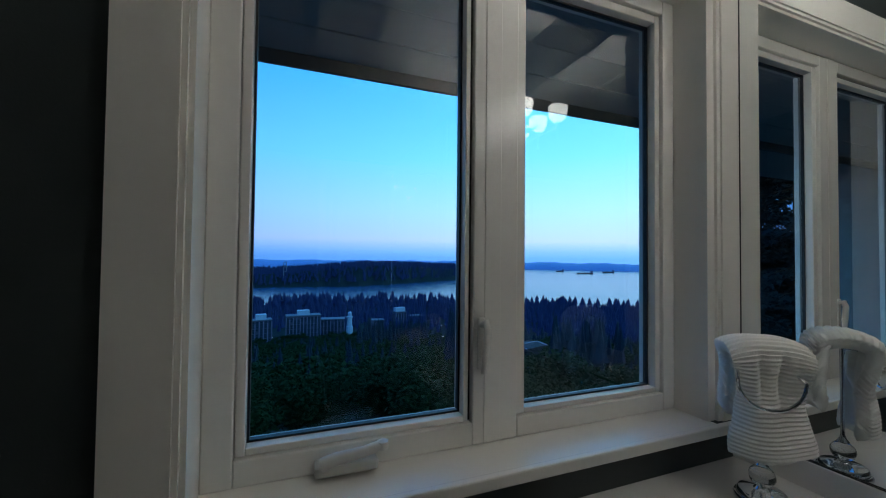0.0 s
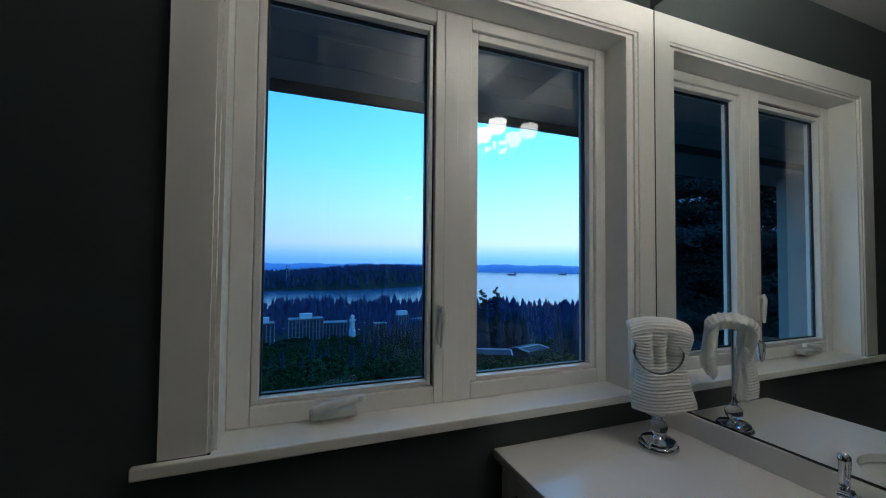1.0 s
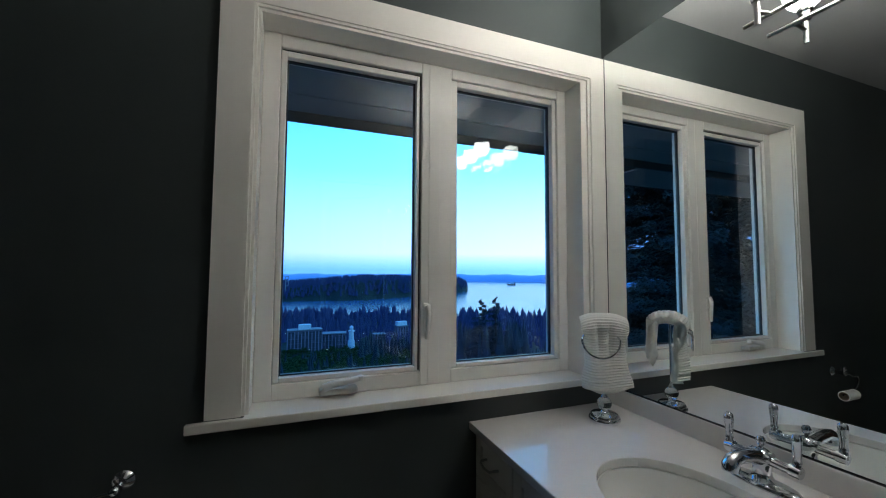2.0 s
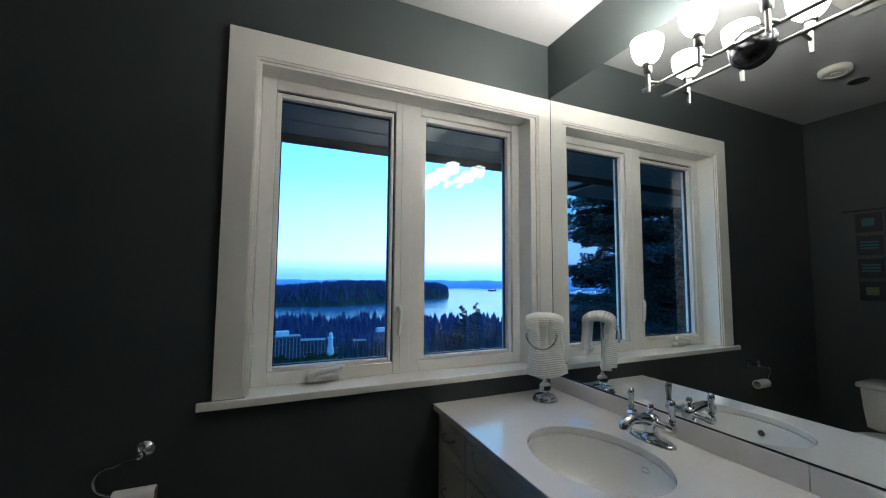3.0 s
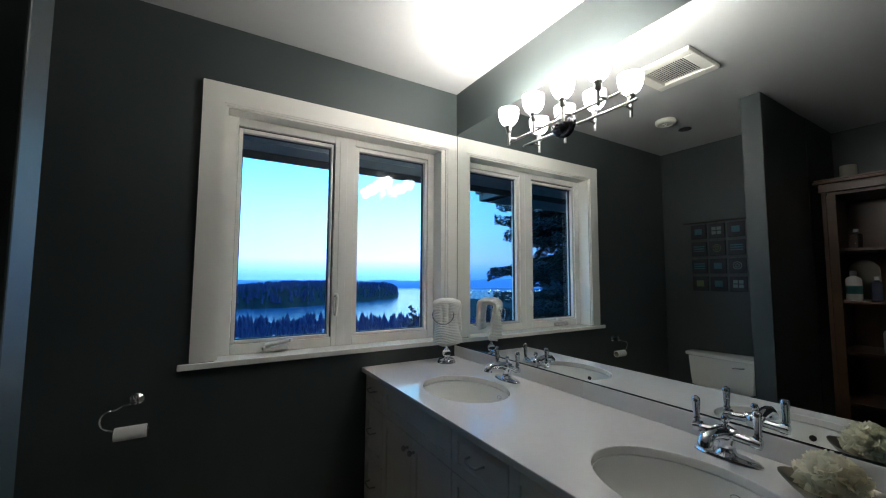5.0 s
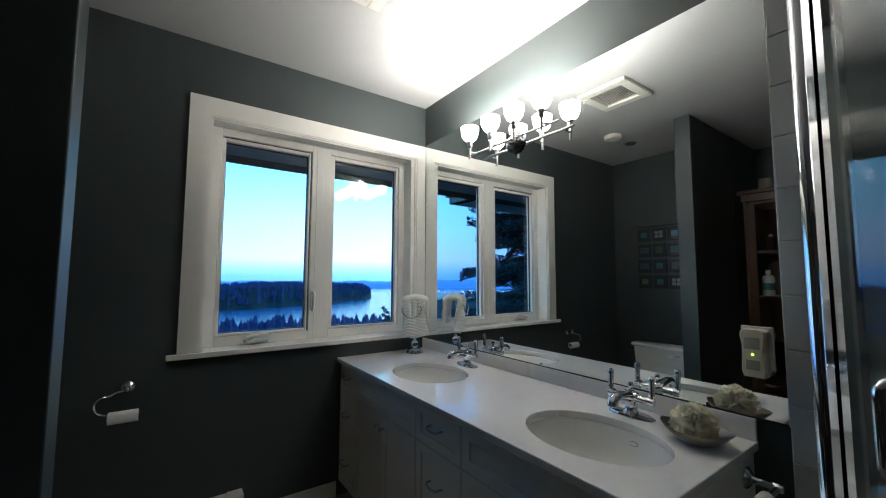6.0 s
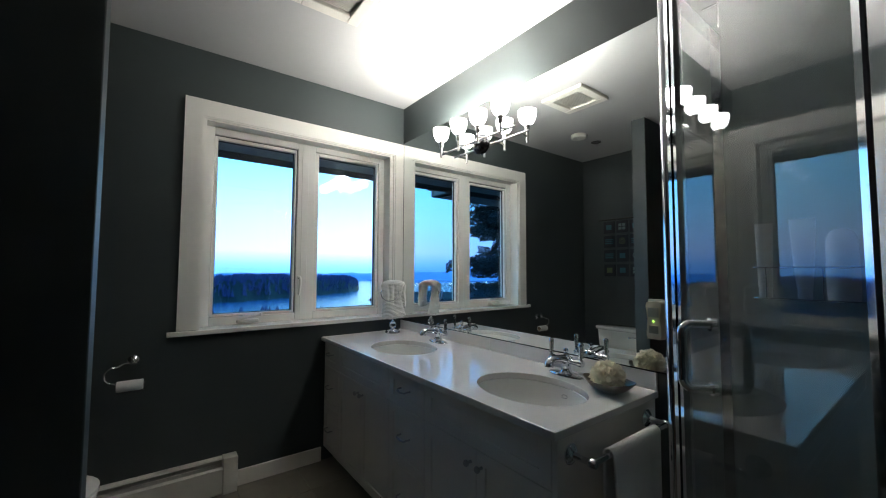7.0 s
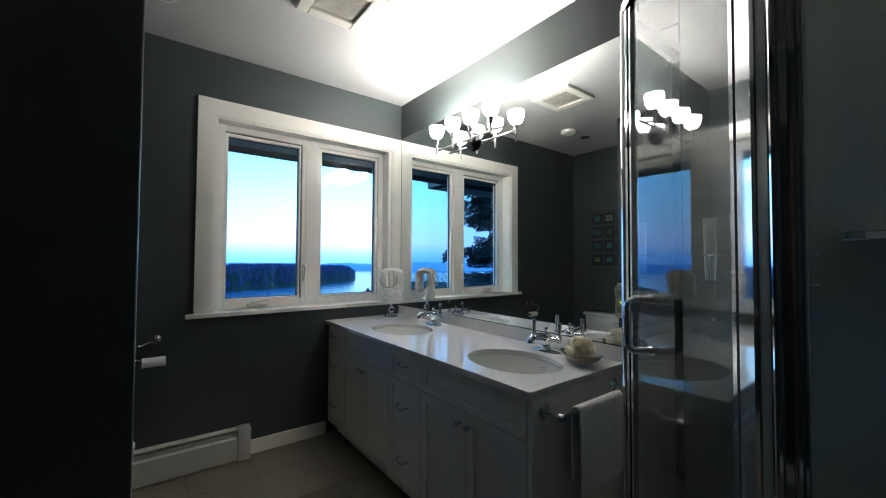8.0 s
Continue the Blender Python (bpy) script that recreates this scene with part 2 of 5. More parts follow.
def surround(x0, x1, z1, w, y0, y1, z0, bevel, wr=0.0, wh=0.0):
    """Head and two legs of a casing as one seamless board; wr, wh: width of the right leg and the head."""
    wr, wh = wr or w, wh or w
    bm = bmesh.new()
    out = [(x0, z0), (x0, z1), (x1, z1), (x1, z0), (x1 - wr, z0), (x1 - wr, z1 - wh), (x0 + w, z1 - wh), (x0 + w, z0)]
    a = [bm.verts.new((x, y0, z)) for x, z in out]
    b = [bm.verts.new((x, y1, z)) for x, z in out]
    for q in ((0, 1, 6, 7), (1, 2, 5, 6), (2, 3, 4, 5)):
        bm.faces.new([a[k] for k in q])
        bm.faces.new([b[k] for k in q])
    for k in range(8):
        bm.faces.new((a[k], a[(k + 1) % 8], b[(k + 1) % 8], b[k]))
    bmesh.ops.bevel(bm, geom=[e for e in bm.edges if e.calc_face_angle(0) > 0.5], offset=bevel, segments=2, affect="EDGES")
    return bm


part("casing", surround(-1.3945, -0.002, 2.182, 0.0885, CY, -0.0005, SZ + 0.0005, 0.0025, 0.074, 0.093), TRIM, win, "flat white painted casing")
part("casing_bead", surround(-1.307, -0.075, 2.090, 0.0095, CY + 0.005, 0.0117, SZ + 0.0005, 0.002, 0.014), TRIM, win, "stepped bead inside the casing")
part("casing_return", surround(-1.298, -0.088, 2.081, 0.0095, CY + 0.013, 0.0117, SZ + 0.0005, 0.002, 0.0285, 0.010), TRIM, win)
bm = bmesh.new()
box(bm, WX0, WX0 + 0.010, 0.012, 0.16, SZ, WZ1)
box(bm, WX1 - 0.010, WX1, 0.012, 0.16, SZ, WZ1)
box(bm, WX0 + 0.010, WX1 - 0.010, 0.012, 0.16, WZ1 - 0.010, WZ1)
part("jamb", bm, TRIM, win, "white painted deep jamb")
bm = bmesh.new()
box(bm, -1.436, -0.003, -0.036, CY, 0.871, SZ, bevel=0.004)
box(bm, WX0 + 0.001, WX1 - 0.001, CY - 0.002, 0.16, 0.876, SZ - 0.0005)
part("window_sill", bm, TRIM, win, "deep white gloss sill")
FY = 0.092
LO = (-1.238, -0.757, 0.948, 2.030)
RO = (-0.640, -0.158, 0.946, 2.034)
bm = bmesh.new()
box(bm, WX0 + 0.010, LO[0], FY, 0.16, SZ, WZ1 - 0.010, bevel=0.003)
box(bm, LO[1], RO[0], FY, 0.16, SZ, WZ1 - 0.010, bevel=0.003)
box(bm, RO[1], WX1 - 0.010, FY, 0.16, SZ, WZ1 - 0.010, bevel=0.003)
for o in (LO, RO):
    box(bm, o[0], o[1], FY, 0.16, SZ, o[2], bevel=0.003)
    box(bm, o[0], o[1], FY, 0.16, o[3], WZ1 - 0.010, bevel=0.003)
part("window_frame", bm, VINYL, win)
PL = (-1.219, -0.775, 0.964, 2.004)
PR = (-0.613, -0.178, 0.961, 2.010)
for o, p, gap in ((LO, PL, 0.0065), (RO, PR, 0.0015)):
    bm = bmesh.new()
    y0, y1 = FY + 0.010, 0.145
    box(bm, o[0] + 0.0012, p[0], y0, y1, o[2] + 0.0012, o[3] - gap, bevel=0.0025)
    box(bm, p[1], o[1] - gap, y0, y1, o[2] + 0.0012, o[3] - gap, bevel=0.0025)
    box(bm, p[0], p[1], y0, y1, o[2] + 0.0012, p[2], bevel=0.0025)
    box(bm, p[0], p[1], y0, y1, p[3], o[3] - gap, bevel=0.0025)
    box(bm, o[0] + 0.0002, p[0] - 0.002, 0.1455, 0.158, o[2] + 0.0002, o[3] - 0.0002)
    box(bm, p[1] + 0.002, o[1] - 0.0002, 0.1455, 0.158, o[2] + 0.0002, o[3] - 0.0002)
    box(bm, p[0] - 0.002, p[1] + 0.002, 0.1455, 0.158, o[2] + 0.0002, p[2] - 0.002)
    box(bm, p[0] - 0.002, p[1] + 0.002, 0.1455, 0.158, p[3] + 0.002, o[3] - 0.0002)
    sash = part("sash", bm, VINYL, win)
    bm = bmesh.new()
    g = 0.0045
    box(bm, p[0], p[0] + g, 0.126, 0.140, p[2], p[3])
    box(bm, p[1] - g, p[1], 0.126, 0.140, p[2], p[3])
    box(bm, p[0] + g, p[1] - g, 0.126, 0.140, p[2], p[2] + g)
    box(bm, p[0] + g, p[1] - g, 0.126, 0.140, p[3] - g, p[3])
    part("gasket", bm, GASKET, sash, "black glazing gasket")
    bm = bmesh.new()
    box(bm, p[0], p[1], 0.130, 0.134, p[2], p[3])
    pane = part("pane", bm, PANE, sash, "clear glass pane")
    one_glossy_face(pane, Vector((0, -1, 0)))
    pane.visible_shadow = False
# dark weatherstrip in the opening side of the left sash
bm = bmesh.new()
box(bm, LO[1] - 0.0063, LO[1] - 0.0002, FY + 0.016, 0.150, LO[2] + 0.002, LO[3] - 0.002)
box(bm, LO[0] + 0.004, LO[1] - 0.0065, FY + 0.016, 0.150, LO[3] - 0.0063, LO[3] - 0.0002)
part("weatherstrip", bm, GASKET, win, "dark weatherstrip in the sash gap")
part("mullion_strip", boxes((-0.729, -0.687, FY - 0.0025, FY - 0.0002, 0.900, 2.071), bevel=0.001), VINYL, win)
# locking lever on the mullion
hx, hz = -0.738, 1.125
lever = part("lock_plate", boxes((hx - 0.009, hx + 0.009, FY - 0.007, FY, hz - 0.056, hz + 0.062), bevel=0.003), VINYL, win)
bm = bmesh.new()
tube(bm, [(hx, FY - 0.006, hz + 0.045), (hx + 0.004, FY - 0.020, hz + 0.052), (hx + 0.006, FY - 0.026, hz + 0.035), (hx + 0.004, FY - 0.022, hz - 0.01), (hx, FY - 0.018, hz - 0.062)], [0.0075, 0.0088, 0.0088, 0.0090, 0.0060], 12)
part("lock_lever", bm, VINYL, lever, smooth=True)
# folding crank operator
crank = part("crank_base", boxes((-1.098, -0.978, 0.050, FY, 0.908, 0.929), bevel=0.006), CRANK, win, "ivory crank housing, shade put into its colour")
bm = bmesh.new()
tube(bm, [(-1.085, 0.052, 0.934), (-1.06, 0.046, 0.944), (-1.01, 0.044, 0.950), (-0.972, 0.046, 0.958)], [0.013, 0.012, 0.010, 0.009], 12)
lathe(bm, [(0.004, 0), (0.011, 0.002), (0.011, 0.016), (0.004, 0.018)], (-0.972, 0.046, 0.948), 12)
part("crank_handle", bm, CRANKARM, crank, "folding crank arm, coloured paler as if lit", smooth=True)

# ---- mirror, splash, counter ----
MX = -0.006
mirror = thing("wall_mirror", (0, -0.96, 0.856), "large frameless wall mirror above the vanity", "mirror")
part("mirror_glass", boxes((MX, -0.0005, -1.905, -0.021, 0.859, 2.192)), MIRROR, mirror)
part("channel", boxes((MX - 0.004, -0.0005, -1.905, -0.021, 0.8555, 0.8588)), DARKMETAL, mirror, "thin dark channel under the glass")
part("edge_strip", boxes((MX - 0.001, -0.0005, -0.0208, -0.0184, SZ + 0.002, 2.180)), GASKET, mirror, "dark edge beside the casing")
part("edge_strip", boxes((MX - 0.001, -0.0005, -1.9068, -1.9052, 0.856, 2.192)), TRIM, mirror, "pale ground edge")
SP = -0.014
splash = thing("backsplash", (0, -0.9, 0.79), "pale quartz backsplash strip along the mirror", "backsplash")
part("splash_strip", boxes((SP, 0, -0.957, -0.001, 0.7905, 0.855), bevel=0.002), QUARTZ, splash)
part("splash_strip", boxes((SP, 0, -1.83, -0.9585, 0.7905, 0.855), bevel=0.002), QUARTZ, splash)

SINKS = ((-0.344, -0.600), (-0.348, -1.520))
SA, SB = 0.172, 0.222       # half width across and along the counter


def counter_mesh():
    """Slab with two oval cut-outs, built as a flat ring net and thickened."""
    bm = bmesh.new()
    x0, x1, z1, z0 = -0.610, -0.001, 0.790, 0.765
    n = 48
    spans = ((-0.001, -1.06), (-1.06, -1.832))
    for (cx, cy), (ya, yb) in zip(SINKS, spans):
        inner, outer = [], []
        for k in range(n):
            a = 2 * math.pi * k / n
            c, s = math.cos(a), math.sin(a)
            inner.append((cx + SA * c, cy + SB * s))
            tx = (x1 - cx) / c if c > 1e-6 else (x0 - cx) / c if c < -1e-6 else 1e9
            ty = (ya - cy) / s if s > 1e-6 else (yb - cy) / s if s < -1e-6 else 1e9
            t = min(tx, ty)
            outer.append((cx + t * c, cy + t * s))
        corners = [(x, y) for x in (x0, x1) for y in (ya, yb)]
        for q in corners:
            k = min(range(n), key=lambda i: (outer[i][0] - q[0]) ** 2 + (outer[i][1] - q[1]) ** 2)
            outer[k] = q
        for z in (z1, z0):
            vi = [bm.verts.new((*p, z)) for p in inner]
            vo = [bm.verts.new((*p, z)) for p in outer]
            for k in range(n):
                j = (k + 1) % n
                bm.faces.new((vi[k], vi[j], vo[j], vo[k]))
            if z == z1:
                top = (vi, vo)
        for k in range(n):
            j = (k + 1) % n
            bm.faces.new((top[0][k], top[0][j], vi[j], vi[k]))
            if abs(outer[k][1] + 1.06) > 1e-4 or abs(outer[j][1] + 1.06) > 1e-4:
                bm.faces.new((top[1][k], top[1][j], vo[j], vo[k]))
    bmesh.ops.remove_doubles(bm, verts=bm.verts, dist=1e-5)
    return bm


counter = solid("countertop", counter_mesh(), QUARTZ, "polished white quartz vanity counter with two oval cut-outs", "countertop")
bev = counter.modifiers.new("edge", "BEVEL")
bev.width, bev.segments, bev.limit_method = 0.003, 2, "ANGLE"

def basin(cx, cy):
    b = thing("sink", (cx, cy, 0.62), "white oval undermount porcelain sink", "sink", "vanity sinks")
    prof = [(1.03, 0.764), (1.0, 0.762), (0.97, 0.735), (0.90, 0.69), (0.74, 0.645), (0.45, 0.625), (0.12, 0.62), (0.12, 0.60), (0.50, 0.61), (0.85, 0.635), (1.0, 0.68), (1.06, 0.74), (1.06, 0.764), (1.03, 0.764)]
    bm = bmesh.new()
    lathe(bm, prof, (cx, cy, 0), 40, sx=SA, sy=SB, caps=False)
    part("bowl", bm, PORCELAIN, b, smooth=True)
    bm = bmesh.new()
    lathe(bm, [(0.030, 0.6195), (0.030, 0.6235), (0.022, 0.6245), (0.018, 0.622), (0.0001, 0.624)], (cx, cy, 0), 20)
    part("drain", bm, CHROME, b, "chrome drain", smooth=True)
    bm = bmesh.new()
    lathe(bm, [(0.0001, -0.004), (0.010, -0.004), (0.010, 0.002), (0.0001, 0.002)], (cx - SA * 0.925, cy, 0.722), 14, axis="X")
    part("overflow", bm, GASKET, b, "dark overflow hole")
    bm = bmesh.new()
    tube(bm, [(cx + 0.160 + 0.003 * math.sin(a), cy - 0.040 + 0.013 * math.cos(a), 0.733 + 0.006 * math.sin(a)) for a in [math.pi * k / 8 for k in range(16)]], 0.0008, 5)
    part("maker_mark", bm, SHADOWGAP, b)
    return b


for c in SINKS:
    basin(*c)


def faucet(cx, cy):
    f = thing("faucet", (cx, cy, 0.79), "chrome two-handle sink faucet with upright levers", "faucet", "vanity faucets")
    z = 0.7902
    bm = bmesh.new()
    lathe(bm, [(1.0, z), (1.0, z + 0.004), (0.93, z + 0.009), (0.75, z + 0.011), (0.3, z + 0.013), (0.0001, z + 0.013)], (cx, cy, 0), 32, sx=0.034, sy=0.082)
    part("base_plate", bm, CHROME, f, smooth=True)
    bm = bmesh.new()
    lathe(bm, [(0.032, z + 0.008), (0.026, z + 0.013), (0.0205, z + 0.024), (0.0190, z + 0.042), (0.023, z + 0.050), (0.0245, z + 0.062), (0.022, z + 0.074), (0.015, z + 0.082), (0.007, z + 0.086)], (cx, cy, 0), 20)
    part("column", bm, CHROME, f, smooth=True)
    bm = bmesh.new()
    tube(bm, [(cx, cy, z + 0.062), (cx - 0.042, cy, z + 0.073), (cx - 0.084, cy, z + 0.077), (cx - 0.104, cy, z + 0.073), (cx - 0.113, cy, z + 0.061), (cx - 0.115, cy, z + 0.050)], [0.020, 0.0165, 0.0150, 0.0165, 0.0190, 0.0170], 16)
    part("spout", bm, CHROME, f, smooth=True)
    bm = bmesh.new()
    lathe(bm, [(0.006, z + 0.08), (0.0045, z + 0.090), (0.0095, z + 0.096), (0.0105, z + 0.104), (0.007, z + 0.112), (0.0001, z + 0.114)], (cx, cy, 0), 14)
    part("lift_knob", bm, CHROME, f, smooth=True)
    for s in (-1, 1):
        bm = bmesh.new()
        tube(bm, [(cx, cy, z + 0.066), (cx, cy + s * 0.022, z + 0.066), (cx, cy + s * 0.024, z + 0.062), (cx, cy + s * 0.058, z + 0.060), (cx, cy + s * 0.061, z + 0.062), (cx, cy + s * 0.080, z + 0.060)], [0.017, 0.016, 0.0115, 0.0115, 0.0155, 0.0135], 14)
        arm = part("arm", bm, CHROME, f, smooth=True)
        bm = bmesh.new()
        lathe(bm, [(0.0095, z + 0.060), (0.0085, z + 0.072), (0.0070, z + 0.078), (0.0095, z + 0.082), (0.0080, z + 0.090), (0.0108, z + 0.130), (0.0100, z + 0.140), (0.005, z + 0.145), (0.0001, z + 0.145)], (cx, cy + s * 0.073, 0), 14)
        part("lever", bm, CHROME, arm, smooth=True)
    return f


faucet(-0.100, -0.598)
faucet(-0.099, -1.506)

# ---- vanity cabinets ----
FX = -0.585      # front plane


def shaker(parent, name, y0, y1, z0, z1, rim=0.042):
    """A framed front: rails and stiles round a recessed panel, y0 > y1."""
    bm = bmesh.new()
    x0, x1 = FX, FX + 0.019
    box(bm, x0, x1, y1, y1 + rim, z0, z1, bevel=0.0015)
    box(bm, x0, x1, y0 - rim, y0, z0, z1, bevel=0.0015)
    box(bm, x0, x1, y1 + rim, y0 - rim, z0, z0 + rim, bevel=0.0015)
    box(bm, x0, x1, y1 + rim, y0 - rim, z1 - rim, z1, bevel=0.0015)
    box(bm, x0 + 0.008, x1, y1 + rim, y0 - rim, z0 + rim, z1 - rim)
    return part(name, bm, CABINET, parent)


def pull(parent, y, z):
    bm = bmesh.new()
    tube(bm, [(FX, y + 0.038, z), (FX - 0.020, y + 0.036, z), (FX - 0.026, y + 0.030, z - 0.004), (FX - 0.027, y, z - 0.008), (FX - 0.026, y - 0.030, z - 0.004), (FX - 0.020, y - 0.036, z), (FX, y - 0.038, z)], 0.004, 8)
    part("handle", bm, NICKEL, parent, "curved nickel pull", smooth=True)


def knob(parent, y, z):
    bm = bmesh.new()
    lathe(bm, [(0.006, 0), (0.0045, -0.012), (0.011, -0.018), (0.012, -0.024), (0.008, -0.029), (0.0001, -0.030)], (FX, y, z), 14, axis="X")
    part("knob", bm, NICKEL, parent, "round nickel knob", smooth=True)


def carcass(c, y0, y1):
    # The carcass is coloured dark so gaps between the fronts look shaded.
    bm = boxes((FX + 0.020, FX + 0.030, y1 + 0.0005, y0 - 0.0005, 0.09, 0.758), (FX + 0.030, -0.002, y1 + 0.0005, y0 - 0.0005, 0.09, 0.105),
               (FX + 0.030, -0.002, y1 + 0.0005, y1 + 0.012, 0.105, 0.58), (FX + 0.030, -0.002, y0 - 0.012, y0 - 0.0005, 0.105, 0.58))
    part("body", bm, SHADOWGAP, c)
    part("toe_kick", boxes((-0.515, -0.50, y1 + 0.001, y0 - 0.001, 0.0, 0.0895)), CABINET, c)


def drawer_unit(y0, y1, splits):
    c = thing("drawer_cabinet", ((FX) / 2, (y0 + y1) / 2, 0), "grey-white vanity drawer cabinet with nickel pulls", "cabinet", "vanity cabinets")
    carcass(c, y0, y1)
    for z0, z1 in splits:
        d = shaker(c, "drawer", y0 - 0.003, y1 + 0.003, z0, z1, 0.036)
        pull(d, (y0 + y1) / 2, (z0 + z1) / 2 + 0.012)


def door_unit(y0, y1):
    c = thing("sink_cabinet", (FX / 2, (y0 + y1) / 2, 0), "grey-white sink cabinet with two framed doors", "cabinet", "vanity cabinets")
    carcass(c, y0, y1)
    shaker(c, "false_drawer", y0 - 0.003, y1 + 0.003, 0.613, 0.757)
    m = (y0 + y1) / 2
    for a, b, k in ((y0 - 0.003, m + 0.002, m + 0.028), (m - 0.002, y1 + 0.003, m - 0.028)):
        d = shaker(c, "door", a, b, 0.092, 0.608)
        knob(d, k, 0.560)


drawer_unit(-0.002, -0.243, ((0.612, 0.757), (0.352, 0.608), (0.092, 0.348)))
door_unit(-0.243, -0.866)
drawer_unit(-0.866, -1.167, ((0.612, 0.757), (0.352, 0.608), (0.092, 0.348)))
door_unit(-1.167, -1.800)
solid("vanity_end_panel", boxes((FX, -0.002, -1.819, -1.8005, 0.0, 0.763), bevel=0.0015), CABINET, "grey-white end panel of the vanity", "panel")

# ---- light fixture on the mirror ----
LY = (-0.635, -0.803, -0.972, -1.141)
LX, LZ, RX = -0.109, 1.963, -0.057
fix = thing("vanity_light", (MX, -0.885, 1.93), "four-lamp nickel vanity light with lit opal glass cups, on the mirror", "wall light")
bm = bmesh.new()
lathe(bm, [(0.058, 0), (0.058, -0.010), (0.055, -0.016), (0.046, -0.024), (0.028, -0.029), (0.0001, -0.030)], (MX, -0.885, LZ - 0.004), 28, axis="X")
part("canopy", bm, DARKMETAL, fix, "dark round canopy", smooth=True)
for y in (-0.862, -0.908):
    bm = bmesh.new()
    tube(bm, [(MX - 0.018, y, LZ), (RX, y, LZ)], 0.007)
    tube(bm, [(RX, y - 0.009, LZ), (RX, y + 0.009, LZ)], 0.0095, 14)
    part("bracket", bm, NICKEL, fix, smooth=True)
bm = bmesh.new()
tube(bm, [(RX, -0.574, LZ), (RX, -1.199, LZ)], 0.0060, 12)
part("rail", bm, NICKEL, fix, smooth=True)
for y in LY:
    bm = bmesh.new()
    tube(bm, [(LX, y, LZ - 0.042), (LX, y, LZ + 0.035)], 0.0065, 12)
    tube(bm, [(LX, y, LZ - 0.004), (LX + 0.010, y, LZ - 0.006), (LX + 0.030, y, LZ - 0.002), (RX, y, LZ)], 0.0055, 10)
    stem = part("stem", bm, NICKEL, fix, smooth=True)
    bm = bmesh.new()
    lathe(bm, [(0.010, LZ + 0.018), (0.013, LZ + 0.022), (0.013, LZ + 0.043), (0.017, LZ + 0.047), (0.017, LZ + 0.055)], (LX, y, 0), 18)
    part("socket", bm, NICKEL, stem, smooth=True)
    bm = bmesh.new()
    prof = [(0.014, 0.064), (0.024, 0.069), (0.036, 0.081), (0.0445, 0.099), (0.0485, 0.120), (0.049, 0.143)]
    prof = [(r, h) for r, h in prof] + [(r - 0.004, h + 0.001) for r, h in reversed(prof)]
    lathe(bm, [(r, LZ + h - 0.008) for r, h in prof], (LX, y, 0), 28)
    part("shade", bm, SHADE, stem, "lit white opal glass cup", smooth=True)
for i, y in enumerate(LY):
    ld = bpy.data.lights.new("bulb", "POINT")
    ld.energy, ld.color, ld.shadow_soft_size = LAMP, (1.0, 0.975, 0.93), 0.025
    lo = new("bulb", ld)
    lo.location = (LX, y, LZ + 0.127)

# ---- towel stand on the counter ----
TS = Vector((-0.167, -0.157, 0.790))
stand = thing("towel_stand", TS, "chrome ring towel stand with crystal ball foot on the counter", "towel stand")
bm = bmesh.new()
lathe(bm, [(0.0001, 0), (0.050, 0), (0.0525, 0.004), (0.0525, 0.010), (0.050, 0.0145), (0.047, 0.015), (0.0465, 0.021), (0.043, 0.0255), (0.030, 0.028), (0.016, 0.030), (0.011, 0.036), (0.0001, 0.037)], TS + Vector((0, 0, 0.0003)), 40)
part("foot", bm, CHROME, stand, "stepped chrome foot", smooth=True)
bm = bmesh.new()
lathe(bm, [(0.0245 * math.sin(math.pi * k / 16), 0.0585 - 0.0235 * math.cos(math.pi * k / 16)) for k in range(1, 16)], TS, 16)
part("crystal_ball", bm, CLEAR, stand, "faceted clear crystal ball", smooth=True)
bm = bmesh.new()
lathe(bm, [(0.009, 0.079), (0.012, 0.082), (0.007, 0.089), (0.0042, 0.099), (0.0042, 0.33)], TS, 12)
part("post", bm, CHROME, stand, smooth=True)
TN = Vector((-0.60, -0.80, 0)).normalized()     # the way the towel faces
TU = Vector((0.80, -0.60, 0))                   # along its width
rc = TS + Vector((0, 0, 0.284)) - TU * 0.014
bm = bmesh.new()
tube(bm, [p + TN * 0.071 for p in arc(rc, TU, Vector((0, 0, 1)), 0.059, -182, 2, 28)], 0.0036, 8)
for sgn in (-1, 1):
    tube(bm, [rc + TU * (0.0585 * sgn) + TN * 0.071 + Vector((0, 0, 0.002)), rc + TU * (0.040 * sgn) + TN * 0.02 + Vector((0, 0, 0.034)), rc + TU * (0.006 * sgn) + Vector((0, 0, 0.030))], 0.0032, 8)
part("ring", bm, CHROME, stand, "chrome ring", smooth=True)


def smooth_step(x):
    x = max(0.0, min(1.0, x))
    return x * x * (3 - 2 * x)


